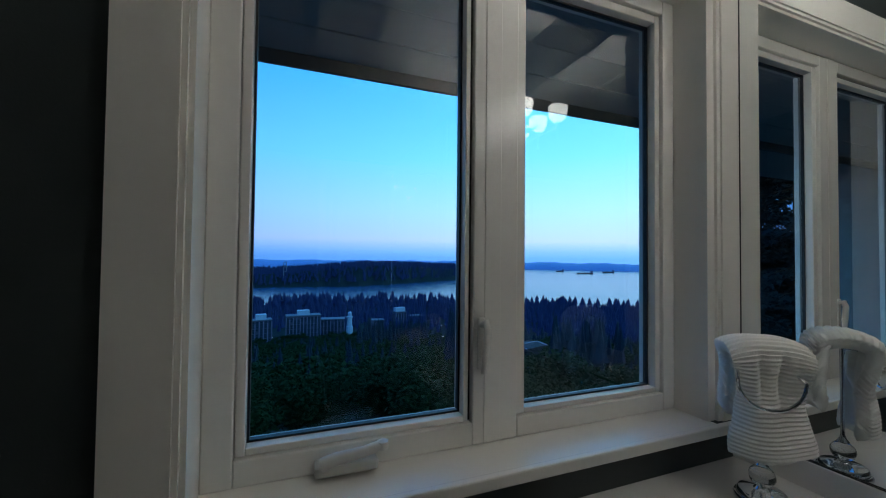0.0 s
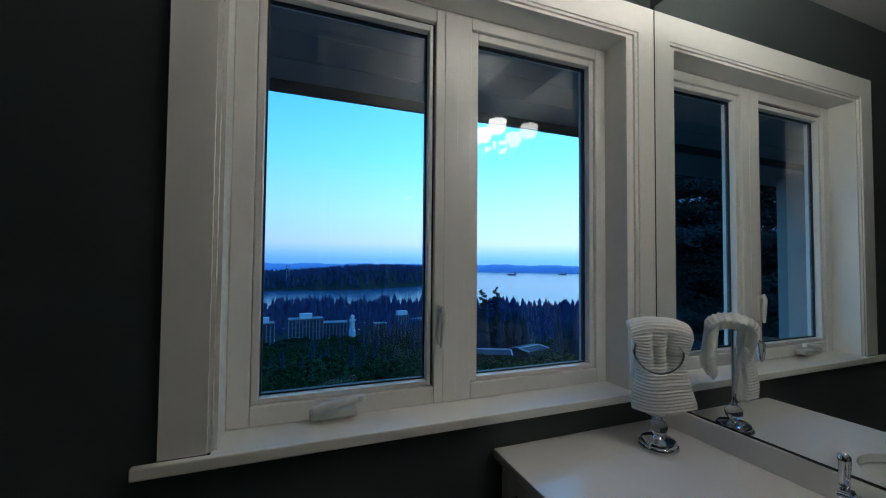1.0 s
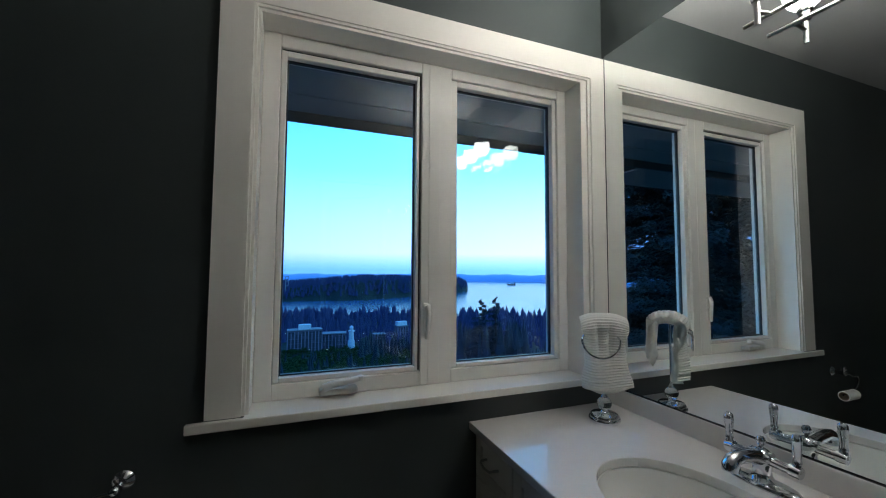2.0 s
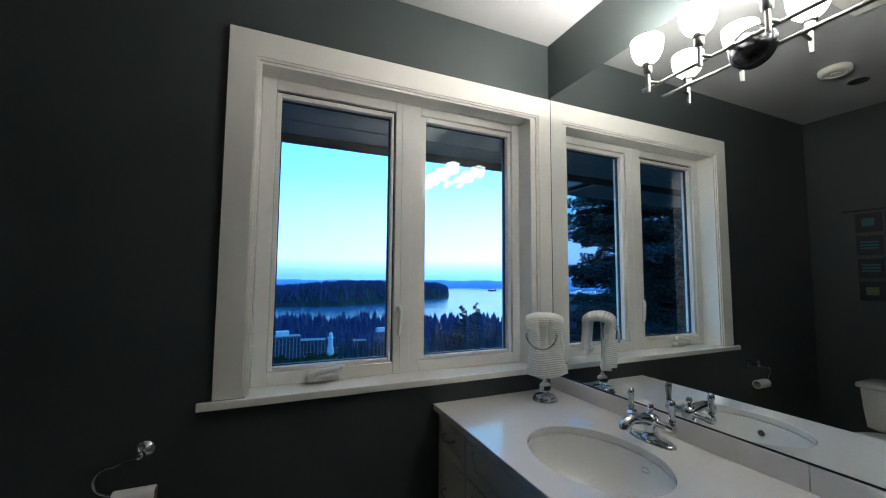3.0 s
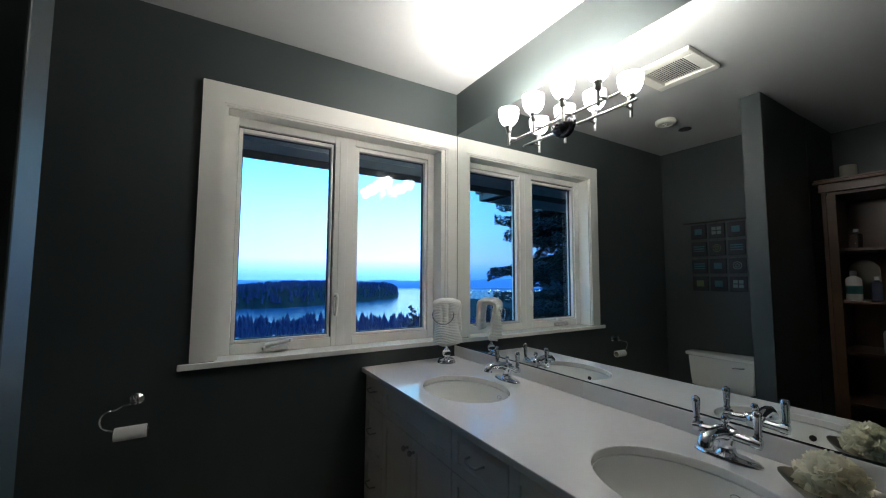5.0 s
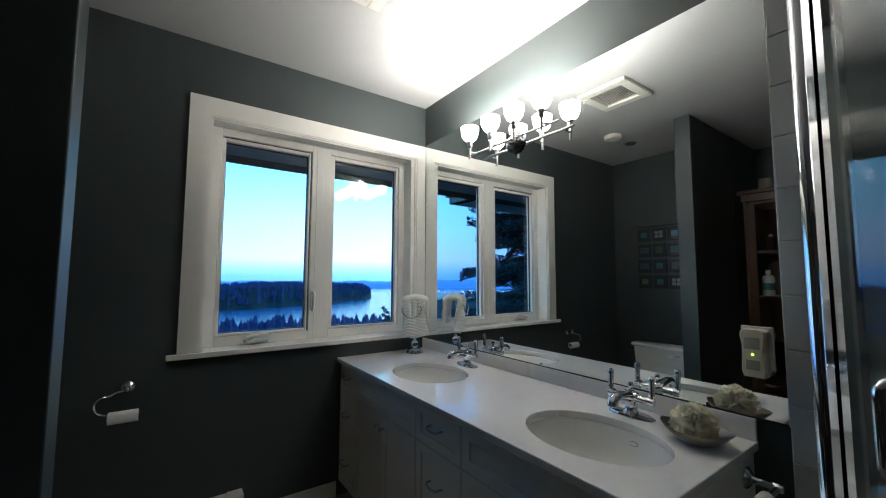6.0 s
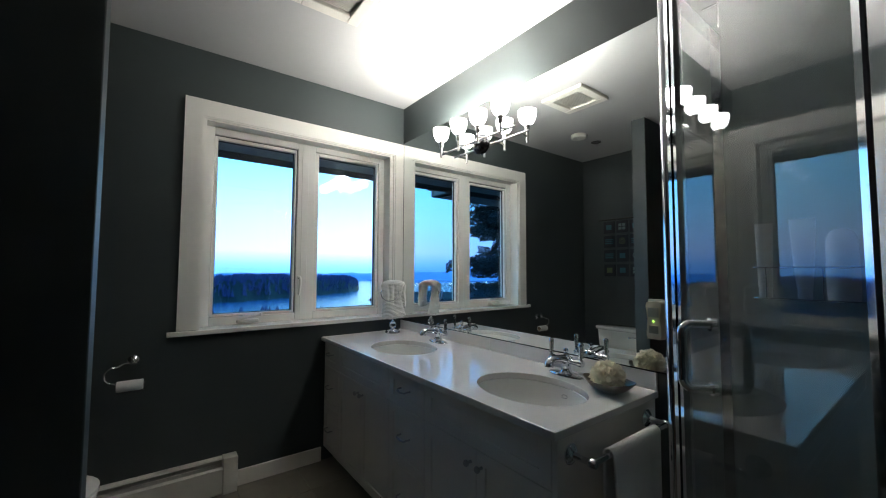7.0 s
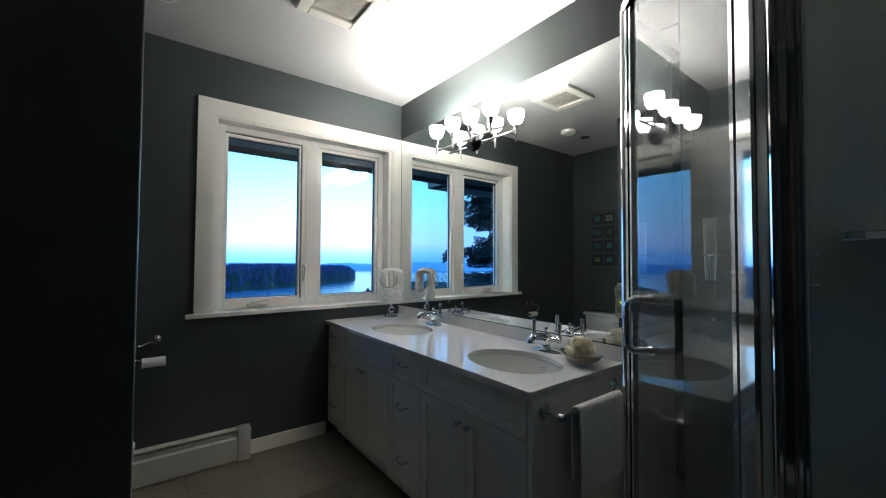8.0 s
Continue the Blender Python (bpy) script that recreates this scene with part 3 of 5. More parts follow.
def draped_towel():
    """A ribbed hand towel folded over the ring, pinched where the ring crosses it."""
    bm = bmesh.new()
    nu, ns = 40, 380
    grid = []
    for i in range(ns + 1):
        s = i / ns
        if s < 0.46:                       # front flap, from its hem up
            k = s / 0.46
            z, d = 0.118 + 0.212 * k, 0.056 + 0.006 * k + 0.008 * math.sin(k * 3.0)
        elif s < 0.68:                     # over the top
            k = (s - 0.46) / 0.22
            z, d = 0.330 + 0.036 * math.sin(k * math.pi), 0.062 * math.cos(k * math.pi) - 0.012 * smooth_step(k)
        else:                              # back flap, down
            k = (s - 0.68) / 0.32
            z, d = 0.330 - 0.190 * k + 0.05 * k * k, -0.074 - 0.010 * math.sin(k * 2.5)
        row = []
        for j in range(nu + 1):
            u = j / nu * 2 - 1
            pinch = math.exp(-((z - 0.245) / 0.060) ** 2) if s < 0.5 else 0.35 * math.exp(-((z - 0.27) / 0.05) ** 2)
            low = smooth_step((0.225 - z) / 0.09) if s < 0.46 else 0.0
            back = smooth_step((s - 0.60) / 0.10)
            skew = 0.008 * low + 0.012 * back
            w = 0.077 * (1 - 0.14 * back) * (1 - 0.20 * pinch) + 0.003 * math.sin(z * 60 + u) * (1 - smooth_step((s - 0.30) / 0.14))
            gather = math.exp(-((z - 0.285) / 0.055) ** 2) * (1 - smooth_step((s - 0.44) / 0.08)) if s < 0.53 else 0.4 * pinch * smooth_step((s - 0.62) / 0.08)
            fold = -0.016 * gather * (math.exp(-((u - 0.22) / 0.10) ** 2) + math.exp(-((u + 0.30) / 0.12) ** 2)) + 0.005 * math.sin(u * 3.4 + z * 16) * (1 - abs(u) * 0.3)
            rib = 0.0017 * math.sin(s * 2 * math.pi * 52 + 0.7 * math.sin(u * 1.6 + s * 7) + 0.5 * noise.noise(Vector((u * 2, s * 6, 3))))
            over = smooth_step((s - 0.38) / 0.12) * (1 - smooth_step((s - 0.66) / 0.12))
            sag = -0.016 * abs(u) ** 3 * over + 0.003 * math.sin(u * 3) * (1 - over)
            lower = 1 - smooth_step((s - 0.20) / 0.12)
            side = -(0.010 + 0.022 * lower) * abs(u) ** 3
            hem = 0.007 * u * (1 - smooth_step(s / 0.25))
            out = math.cos(math.pi * max(0.0, min(1.0, (s - 0.46) / 0.22)))
            dd = d + (fold + rib + side - 0.014 * pinch) * out
            row.append(bm.verts.new(TS + TU * (u * w + skew * (1 + 0.5 * u)) + TN * dd + Vector((0, 0, z + hem + sag + (rib if 0.46 < s < 0.68 else 0)))))
        grid.append(row)
    for a, b in zip(grid, grid[1:]):
        for j in range(nu):
            bm.faces.new((a[j], a[j + 1], b[j + 1], b[j]))
    return bm


tw = solid("hand_towel", draped_towel(), TOWEL, "white ribbed hand towel folded over the ring stand", "towel", smooth=True)
so = tw.modifiers.new("thick", "SOLIDIFY")
so.thickness, so.offset = 0.029, -1

# ---- dish with sponge, plug-in freshener ----
DC = Vector((-0.168, -1.735, 0.790))
dish = thing("soap_dish", DC, "pewter leaf-shaped dish on the counter", "dish")
bm = bmesh.new()
la, lb = Vector((0.12, -0.993, 0)), Vector((0.993, 0.12, 0))
rows = []
for r, h in ((0.0, 0.004), (0.35, 0.005), (0.62, 0.014), (0.85, 0.030), (1.0, 0.044), (1.0, 0.047), (0.83, 0.034), (0.6, 0.018), (0.3, 0.009), (0.0, 0.008)):
    row = []
    for k in range(36):
        a = 2 * math.pi * k / 36
        c, sn = math.cos(a), math.sin(a)
        tip = 1 + 0.13 * abs(c) ** 9
        lift = 0.007 * abs(c) ** 6 * r
        row.append(bm.verts.new(DC + la * (0.083 * r * c * tip) + lb * (0.072 * r * sn) + Vector((0, 0, h + lift - 0.0035))))
    rows.append(row)
for a, b in zip(rows, rows[1:]):
    for k in range(36):
        bm.faces.new((a[k], a[(k + 1) % 36], b[(k + 1) % 36], b[k]))
bmesh.ops.remove_doubles(bm, verts=bm.verts, dist=1e-5)
part("dish_body", bm, PEWTER, dish, smooth=True)
rnd = random.Random(4)
sponge = thing("mesh_sponge", DC + Vector((0, 0, 0.012)), "cream net bath sponge in the dish", "sponge")
bm = bmesh.new()
for k in range(105):
    d = Vector((rnd.gauss(0, 1), rnd.gauss(0, 1), rnd.gauss(0.2, 1))).normalized()
    reach = rnd.uniform(0.75, 1.06)
    c = DC + Vector((0, 0.004, 0.060)) + Vector((d.x * 0.038, d.y * 0.042, d.z * 0.033)) * reach
    s1 = d.cross(Vector((rnd.random(), rnd.random(), rnd.random()))).normalized()
    s2 = d.cross(s1)
    n, size, ph = 18, rnd.uniform(0.014, 0.027), rnd.uniform(0, 6.28)
    mid, bend, rim = [], [], []
    for i in range(n):
        q = 2 * math.pi * i / n
        e = s1 * math.cos(q) + s2 * math.sin(q)
        ruff = math.sin(4 * q + ph) + 0.5 * math.sin(7 * q + 2 * ph)
        mid.append(bm.verts.new(c - d * 0.008 + e * 0.003))
        bend.append(bm.verts.new(c + d * (0.004 + 0.002 * ruff) + e * size * (0.62 + 0.10 * ruff)))
        rim.append(bm.verts.new(c + d * (0.012 + 0.0045 * ruff) + e * size * (1.0 + 0.20 * ruff)))
    for lo_, hi_ in ((mid, bend), (bend, rim)):
        for i in range(n):
            bm.faces.new((lo_[i], lo_[(i + 1) % n], hi_[(i + 1) % n], hi_[i]))
part("net_ball", bm, LOOFAH, sponge, smooth=True)

AFY = -1.845
af = thing("plug_in_freshener", (MX, AFY, 1.05), "ivory plug-in air freshener with green light on the mirror outlet", "air freshener")
part("outlet_plate", boxes((MX - 0.006, MX - 0.0005, AFY - 0.038, AFY + 0.038, 1.000, 1.124), bevel=0.002), PLASTIC, af)
bm = bmesh.new()
prof = [(-0.066, 0.027), (-0.052, 0.031), (-0.020, 0.029), (0.004, 0.0255), (0.028, 0.029), (0.050, 0.033), (0.062, 0.030), (0.067, 0.022)]
front = [[bm.verts.new((MX - 0.0065 - dx, AFY + sg * hw * f, 1.050 + h)) for h, hw in prof] for dx, f, sg in ((0, 1.0, -1), (0.030, 1.0, -1), (0.042, 0.82, -1), (0.042, 0.82, 1), (0.030, 1.0, 1), (0, 1.0, 1))]
for a, b in zip(front, front[1:]):
    for k in range(len(prof) - 1):
        bm.faces.new((a[k], a[k + 1], b[k + 1], b[k]))
bm.faces.new([c[0] for c in front]), bm.faces.new([c[-1] for c in front])
body = part("freshener_body", bm, material("beige_plastic", (0.66, 0.55, 0.40), 0.35, vary=0.04, bump=0), af, "waisted ivory plastic body", smooth=False)
part("grille", boxes((MX - 0.0505, MX - 0.0487, AFY - 0.016, AFY + 0.016, 1.004, 1.032), bevel=0.0006), material("warm_grey_vent", (0.32, 0.28, 0.22), 0.6), body, "brownish slotted vent")
part("shield", boxes((MX - 0.0512, MX - 0.0487, AFY - 0.018, AFY + 0.018, 1.062, 1.096), bevel=0.001), material("beige_window", (0.42, 0.38, 0.31), 0.4), body, "beige translucent window")
part("led", boxes((MX - 0.0508, MX - 0.0486, AFY - 0.0028, AFY + 0.0028, 1.0445, 1.050), bevel=0.001), LED, body, "small green light")

# ---- towel bar on the vanity's end ----
bar = thing("towel_bar", (-0.33, -1.819, 0.72), "chrome towel bar on the vanity end panel", "towel bar")
BYY, BZ = -1.890, 0.706
for x in (-0.525, -0.075):
    bm = bmesh.new()
    lathe(bm, [(0.0001, 0), (0.030, 0), (0.030, -0.004), (0.024, -0.010), (0.012, -0.016), (0.009, -0.030), (0.009, -0.055), (0.013, -0.060), (0.014, -0.074), (0.010, -0.082), (0.0001, -0.083)], (x, -1.8192, BZ), 22, axis="Y")
    part("bracket", bm, CHROME, bar, smooth=True)
bm = bmesh.new()
tube(bm, [(-0.525, BYY, BZ), (-0.075, BYY, BZ)], 0.0085, 14)
part("rod", bm, CHROME, bar, smooth=True)
bm = bmesh.new()
grid = []
for i in range(60):
    k = i / 59
    if k < 0.42:
        z, y = 0.43 + (BZ - 0.43) * k / 0.42, BYY - 0.012
    elif k < 0.58:
        a = math.pi * (k - 0.42) / 0.16
        z, y = BZ + 0.014 * math.sin(a), BYY - 0.013 * math.cos(a)
    else:
        z, y = BZ - (BZ - 0.47) * (k - 0.58) / 0.42, BYY + 0.013
    row = []
    for j in range(31):
        u = j / 30
        wav = (0.0055 * math.sin(u * 11 + 1.3 + 1.2 * k) + 0.0025 * math.sin(u * 27 + 5 * k) + 0.0012 * noise.noise(Vector((u * 14, k * 9, 2)))) * min(1, max(0, (BZ - z) / 0.15)) * (1 if k < 0.5 else 0.6)
        row.append(bm.verts.new((-0.445 + 0.28 * u + 0.008 * (BZ - z) * (1 - 2 * u), y - abs(wav) if k < 0.5 else y + abs(wav) * 0.6, z - 0.006 * math.sin(u * 3 + 0.4) * (k < 0.05))))
    grid.append(row)
for a, b in zip(grid, grid[1:]):
    for j in range(30):
        bm.faces.new((a[j], a[j + 1], b[j + 1], b[j]))
bt = solid("bath_towel", bm, TOWEL, "white towel hanging over the chrome bar", "towel", smooth=True)
so = bt.modifiers.new("thick", "SOLIDIFY")
so.thickness, so.offset = 0.0055, 1

# ---- toilet paper, heater, toilet ----
tp = thing("paper_holder", (-1.574, 0, 0.77), "chrome toilet paper holder on the wall", "paper holder")
bm = bmesh.new()
lathe(bm, [(0.0001, 0), (0.024, 0), (0.024, -0.004), (0.018, -0.010), (0.010, -0.016), (0.008, -0.040), (0.012, -0.046), (0.012, -0.060), (0.007, -0.066), (0.0001, -0.067)], (-1.566, -0.0003, 0.772), 20, axis="Y")
lathe(bm, [(0.006, 0), (0.010, 0.008), (0.009, 0.018), (0.0001, 0.024)], (-1.566, -0.053, 0.782), 12)
part("mount", bm, CHROME, tp, smooth=True)
bm = bmesh.new()
tube(bm, [(-1.570, -0.053, 0.768), (-1.60, -0.056, 0.766), (-1.625, -0.060, 0.752)] + arc((-1.628, -0.062, 0.716), (0, -0.2, 1), (-1, 0, 0), 0.042, 20, 160, 10) + [(-1.62, -0.066, 0.672), (-1.57, -0.066, 0.668), (-1.515, -0.066, 0.668)], 0.004, 8)
part("arm", bm, CHROME, tp, smooth=True)
roll = thing("toilet_roll", (-1.568, -0.066, 0.64), "nearly used-up white toilet paper roll on the holder", "toilet paper")
bm = bmesh.new()
lathe(bm, [(0.021, -0.052), (0.0255, -0.050), (0.0255, 0.050), (0.021, 0.052), (0.021, -0.052)], (-1.572, -0.066, 0.661), 28, axis="X", caps=False)
part("paper", bm, PAPER, roll, smooth=True)
bm = bmesh.new()
lathe(bm, [(0.0195, -0.052), (0.0208, -0.052), (0.0208, 0.052), (0.0195, 0.052), (0.0195, -0.052)], (-1.572, -0.066, 0.661), 24, axis="X", caps=False)
part("core", bm, CARD, roll, "brown cardboard core", smooth=True)

heat = thing("baseboard_heater", (-1.7, 0, 0), "cream enamel baseboard heater under the window", "heater")
HX0, HX1 = -2.385, -1.088
part("back_panel", boxes((HX0, HX1 - 0.072, -0.012, -0.0005, 0.006, 0.190), bevel=0.001), HEATER, heat)
bm = bmesh.new()
prof = [(-0.0125, 0.190), (-0.036, 0.190), (-0.046, 0.184), (-0.044, 0.181), (-0.0125, 0.185)]
va = [bm.verts.new((HX0, y, z)) for y, z in prof]
vb = [bm.verts.new((HX1 - 0.073, y, z)) for y, z in prof]
for i in range(5):
    bm.faces.new((va[i], va[(i + 1) % 5], vb[(i + 1) % 5], vb[i]))
bm.faces.new(va), bm.faces.new(vb)
part("hood", bm, HEATER, heat)
bm = bmesh.new()
prof = [(-0.056, 0.150), (-0.066, 0.140), (-0.068, 0.016), (-0.060, 0.006), (-0.058, 0.008), (-0.064, 0.018), (-0.062, 0.138), (-0.054, 0.147)]
va = [bm.verts.new((HX0, y, z)) for y, z in prof]
vb = [bm.verts.new((HX1 - 0.073, y, z)) for y, z in prof]
for i in range(8):
    bm.faces.new((va[i], va[(i + 1) % 8], vb[(i + 1) % 8], vb[i]))
bm.faces.new(va), bm.faces.new(vb)
part("front_cover", bm, HEATER, heat)
bm = bmesh.new()
for k in range(90):
    x = HX0 + 0.02 + k * 0.0136
    if x < HX1 - 0.085:
        box(bm, x, x + 0.001, -0.050, -0.014, 0.075, 0.135)
tube(bm, [(HX0 + 0.01, -0.032, 0.105), (HX1 - 0.075, -0.032, 0.105)], 0.010, 10)
part("fins", bm, SPACER, heat, "aluminium fins on the pipe")
part("damper", boxes((HX0, HX1 - 0.074, -0.048, -0.044, 0.138, 0.166), bevel=0.001), HEATER, heat)
part("end_cap", boxes((HX1 - 0.072, HX1, -0.074, -0.0005, 0.003, 0.196), bevel=0.006), HEATER, heat, smooth=True)
for x in (HX0 + 0.2, HX1 - 0.3):
    part("foot", boxes((x, x + 0.02, -0.026, -0.013, 0.0, 0.041)), HEATER, heat)

TY = -0.52
wc = thing("toilet", (-2.05, TY, 0), "white porcelain toilet with tank against the wall", "toilet")
bm = bmesh.new()
lathe(bm, [(0.80, 0.385), (0.95, 0.40), (1.0, 0.52), (1.03, 0.634)], (-2.272, TY, 0), 40, sx=0.100, sy=0.235)
for v in bm.verts:      # squarer tank
    dx, dy = (v.co.x + 2.272) / 0.103, (v.co.y - TY) / 0.242
    m = max(abs(dx), abs(dy), 1e-6)
    q = math.hypot(dx, dy) / m
    f = 1 + (q - 1) * 0.80
    v.co.x, v.co.y = -2.272 + (v.co.x + 2.272) * f, TY + (v.co.y - TY) * f
part("tank", bm, PORCELAIN, wc, smooth=True)
part("tank_lid", boxes((-2.388, -2.155, TY - 0.248, TY + 0.248, 0.6345, 0.668), bevel=0.012), PORCELAIN, wc, smooth=True)
bm = bmesh.new()
tube(bm, [(-2.165, TY - 0.17, 0.595), (-2.148, TY - 0.17, 0.595), (-2.142, TY - 0.155, 0.593), (-2.142, TY - 0.10, 0.586)], 0.006, 8)
part("flush_lever", bm, CHROME, wc, "chrome flush lever", smooth=True)
bm = bmesh.new()
lathe(bm, [(0.50, 0.0), (0.52, 0.02), (0.42, 0.10), (0.50, 0.20), (0.80, 0.31), (1.0, 0.365), (1.0, 0.392), (0.80, 0.392), (0.70, 0.33), (0.40, 0.25), (0.0001, 0.22)], (-1.872, TY, 0), 40, sx=0.235, sy=0.182)
box(bm, -2.19, -1.95, TY - 0.11, TY + 0.11, 0.30, 0.384, bevel=0.02)
part("bowl", bm, PORCELAIN, wc, smooth=True)
bm = bmesh.new()
lathe(bm, [(0.0001, 0.420), (0.90, 0.420), (1.0, 0.414), (1.0, 0.4), (0.95, 0.396), (0.0001, 0.396)], (-1.872, TY, 0), 40, sx=0.240, sy=0.186)
part("seat_lid", bm, PORCELAIN, wc, "closed white seat lid", smooth=True)

# ---- art on the alcove wall ----
AX = XW + 0.001
ARTFRAME = material("dark_art_tile", (0.012, 0.016, 0.022), 0.4, vary=0.3, grain=60)
TEAL = material("teal_glaze", (0.07, 0.17, 0.20), 0.25, vary=0.4, grain=80)
PALE = material("pale_glaze", (0.16, 0.21, 0.20), 0.3, vary=0.3, grain=80)
MOSS = material("yellow_green_glaze", (0.12, 0.15, 0.06), 0.3, vary=0.3, grain=80)
art = thing("tile_wall_hanging", (AX, -0.46, 1.16), "hanging of twelve dark teal art tiles under a thin rod", "wall art")
bm = bmesh.new()
tube(bm, [(AX + 0.012, -0.19, 1.772), (AX + 0.012, -0.73, 1.772)], 0.006, 10)
part("rod", bm, material("rod_dark", (0.03, 0.025, 0.02), 0.5), art, "thin dark hanging rod", smooth=True)
part("cords", boxes(*[(AX + 0.004, AX + 0.006, -0.313 - 0.142 * c - 0.001, -0.313 - 0.142 * c + 0.001, 1.168, 1.772) for c in range(3)]), GASKET, art)
for r in range(4):
    for c in range(3):
        y, z = -0.313 - 0.142 * c, 1.688 - 0.152 * r
        t = part("art_tile", boxes((AX + 0.006, AX + 0.016, y - 0.0625, y + 0.0625, z - 0.0640, z + 0.0640), bevel=0.003), ARTFRAME, art)
        m = MOSS if (r, c) in ((1, 1), (3, 0)) else PALE if c == 1 + (r > 1) else TEAL
        bm = bmesh.new()
        kind = int(("020", "131", "103", "002")[r][c])
        x0, x1 = AX + 0.0162, AX + 0.0185
        if kind == 0:
            box(bm, x0, x1, y - 0.030, y + 0.030, z - 0.026, z + 0.026, bevel=0.001)
        elif kind == 1:
            for k in (-1, 0, 1):
                box(bm, x0, x1, y - 0.044, y + 0.044, z + k * 0.020 - 0.005, z + k * 0.020 + 0.005)
        elif kind == 2:
            for a in (-1, 1):
                for b in (-1, 1):
                    box(bm, x0, x1, y + a * 0.020 - 0.016, y + a * 0.020 + 0.016, z + b * 0.018 - 0.014, z + b * 0.018 + 0.014)
        else:
            for q in (0.014, 0.030):
                tube(bm, arc((x0 + 0.001, y, z), (0, 1, 0), (0, 0, 1), q, 0, 350, 18), 0.003, 6)
        part("motif", bm, m, t, "coloured glaze motif")

# ---- ceiling fittings ----
vent = thing("ceiling_vent", (-0.90, -0.90, H), "white square ceiling exhaust fan grille", "vent")
VX0, VX1, VY0, VY1 = -1.062, -0.725, -1.077, -0.748
bm = bmesh.new()
w = 0.058
for spec in ((VX0, VX0 + w, VY0, VY1), (VX1 - w, VX1, VY0, VY1), (VX0 + w, VX1 - w, VY0, VY0 + w), (VX0 + w, VX1 - w, VY1 - w, VY1)):
    box(bm, *spec, H - 0.024, H - 0.0005, bevel=0.005)
part("vent_frame", bm, PLASTIC, vent)
part("backing", boxes((VX0 + w, VX1 - w, VY0 + w, VY1 - w, H - 0.003, H - 0.0008)), GASKET, vent)
sl = boxes((VX0 + w, VX1 - w, -0.0017, 0.0017, H - 0.014, H - 0.0095))
first = part("slat", sl, PLASTIC)
first.location = Vector((0, VY0 + w + 0.007, 0)) - ORG[vent]
first.parent = vent
for k in range(1, 17):
    piece("slat", first.data, vent, (0, VY0 + w + 0.007 + k * 0.0119, 0))
sm = thing("smoke_alarm", (-1.585, -0.490, H), "round white ceiling smoke alarm", "smoke alarm")
bm = bmesh.new()
lathe(bm, [(0.068, H - 0.0005), (0.070, H - 0.006), (0.070, H - 0.022), (0.064, H - 0.031), (0.052, H - 0.035), (0.046, H - 0.033), (0.043, H - 0.030), (0.0001, H - 0.030)], (-1.585, -0.490, 0), 32)
part("alarm_body", bm, PLASTIC, sm, smooth=True)
bm = bmesh.new()
lathe(bm, [(0.020, H - 0.0305), (0.020, H - 0.034), (0.010, H - 0.0345), (0.010, H - 0.0305)], (-1.585, -0.490, 0), 24, caps=False)
part("alarm_ring", bm, PLASTIC, sm, smooth=True)
pot = thing("recessed_light", (-1.885, -0.480, H), "dark unlit round recessed downlight", "downlight")
bm = bmesh.new()
lathe(bm, [(0.046, H - 0.0005), (0.046, H - 0.004), (0.036, H - 0.005), (0.036, H - 0.001), (0.0001, H - 0.001)], (-1.885, -0.480, 0), 28)
part("trim_ring", bm, material("bronze_trim", (0.03, 0.028, 0.026), 0.4), pot, smooth=True)

# ---- shower enclosure ----
sh = thing("shower_enclosure", (-0.45, -2.6, 0), "neo-angle shower enclosure with chrome posts and clear glass door", "shower")
PA, PB = Vector((-0.418, -2.060, 0)), Vector((-0.848, -2.490, 0))   # door's two ends
AL = (PB - PA).normalized()
OUT = Vector((-AL.y, AL.x, 0))
if OUT.x > 0:
    OUT = -OUT


def prism(bm, pts, z0, z1):
    a = [bm.verts.new((p[0], p[1], z0)) for p in pts]
    b = [bm.verts.new((p[0], p[1], z1)) for p in pts]
    n = len(pts)
    for i in range(n):
        bm.faces.new((a[i], a[(i + 1) % n], b[(i + 1) % n], b[i]))
    bm.faces.new(a), bm.faces.new(b)
    return bm


bm = bmesh.new()
prism(bm, [(-0.013, YS + 0.012), (-0.013, -2.03), (-0.415, -2.03), (-0.885, -2.48), (-0.885, YS + 0.012)], 0.0, 0.11)
bmesh.ops.bevel(bm, geom=list(bm.edges), offset=0.008, segments=2, affect="EDGES")
part("tray", bm, PORCELAIN, sh, "white shower tray")


def post(at, r0=0.019, z0=0.11, z1=2.02):
    bm = bmesh.new()
    lathe(bm, [(0.0001, z0), (r0, z0), (r0, z1 - 0.012), (r0 * 0.8, z1 - 0.003), (0.0001, z1)], (at[0], at[1], 0), 20)
    part("post", bm, CHROME, sh, smooth=True)


def slab(a, b, th, z0, z1):
    """Upright slab from a to b in plan."""
    a, b = Vector(a), Vector(b)
    d = (b - a).normalized()
    n = Vector((-d.y, d.x, 0)) * (th / 2)
    bm = bmesh.new()
    return prism(bm, [(a + n)[:2], (b + n)[:2], (b - n)[:2], (a - n)[:2]], z0, z1)


post(PA)
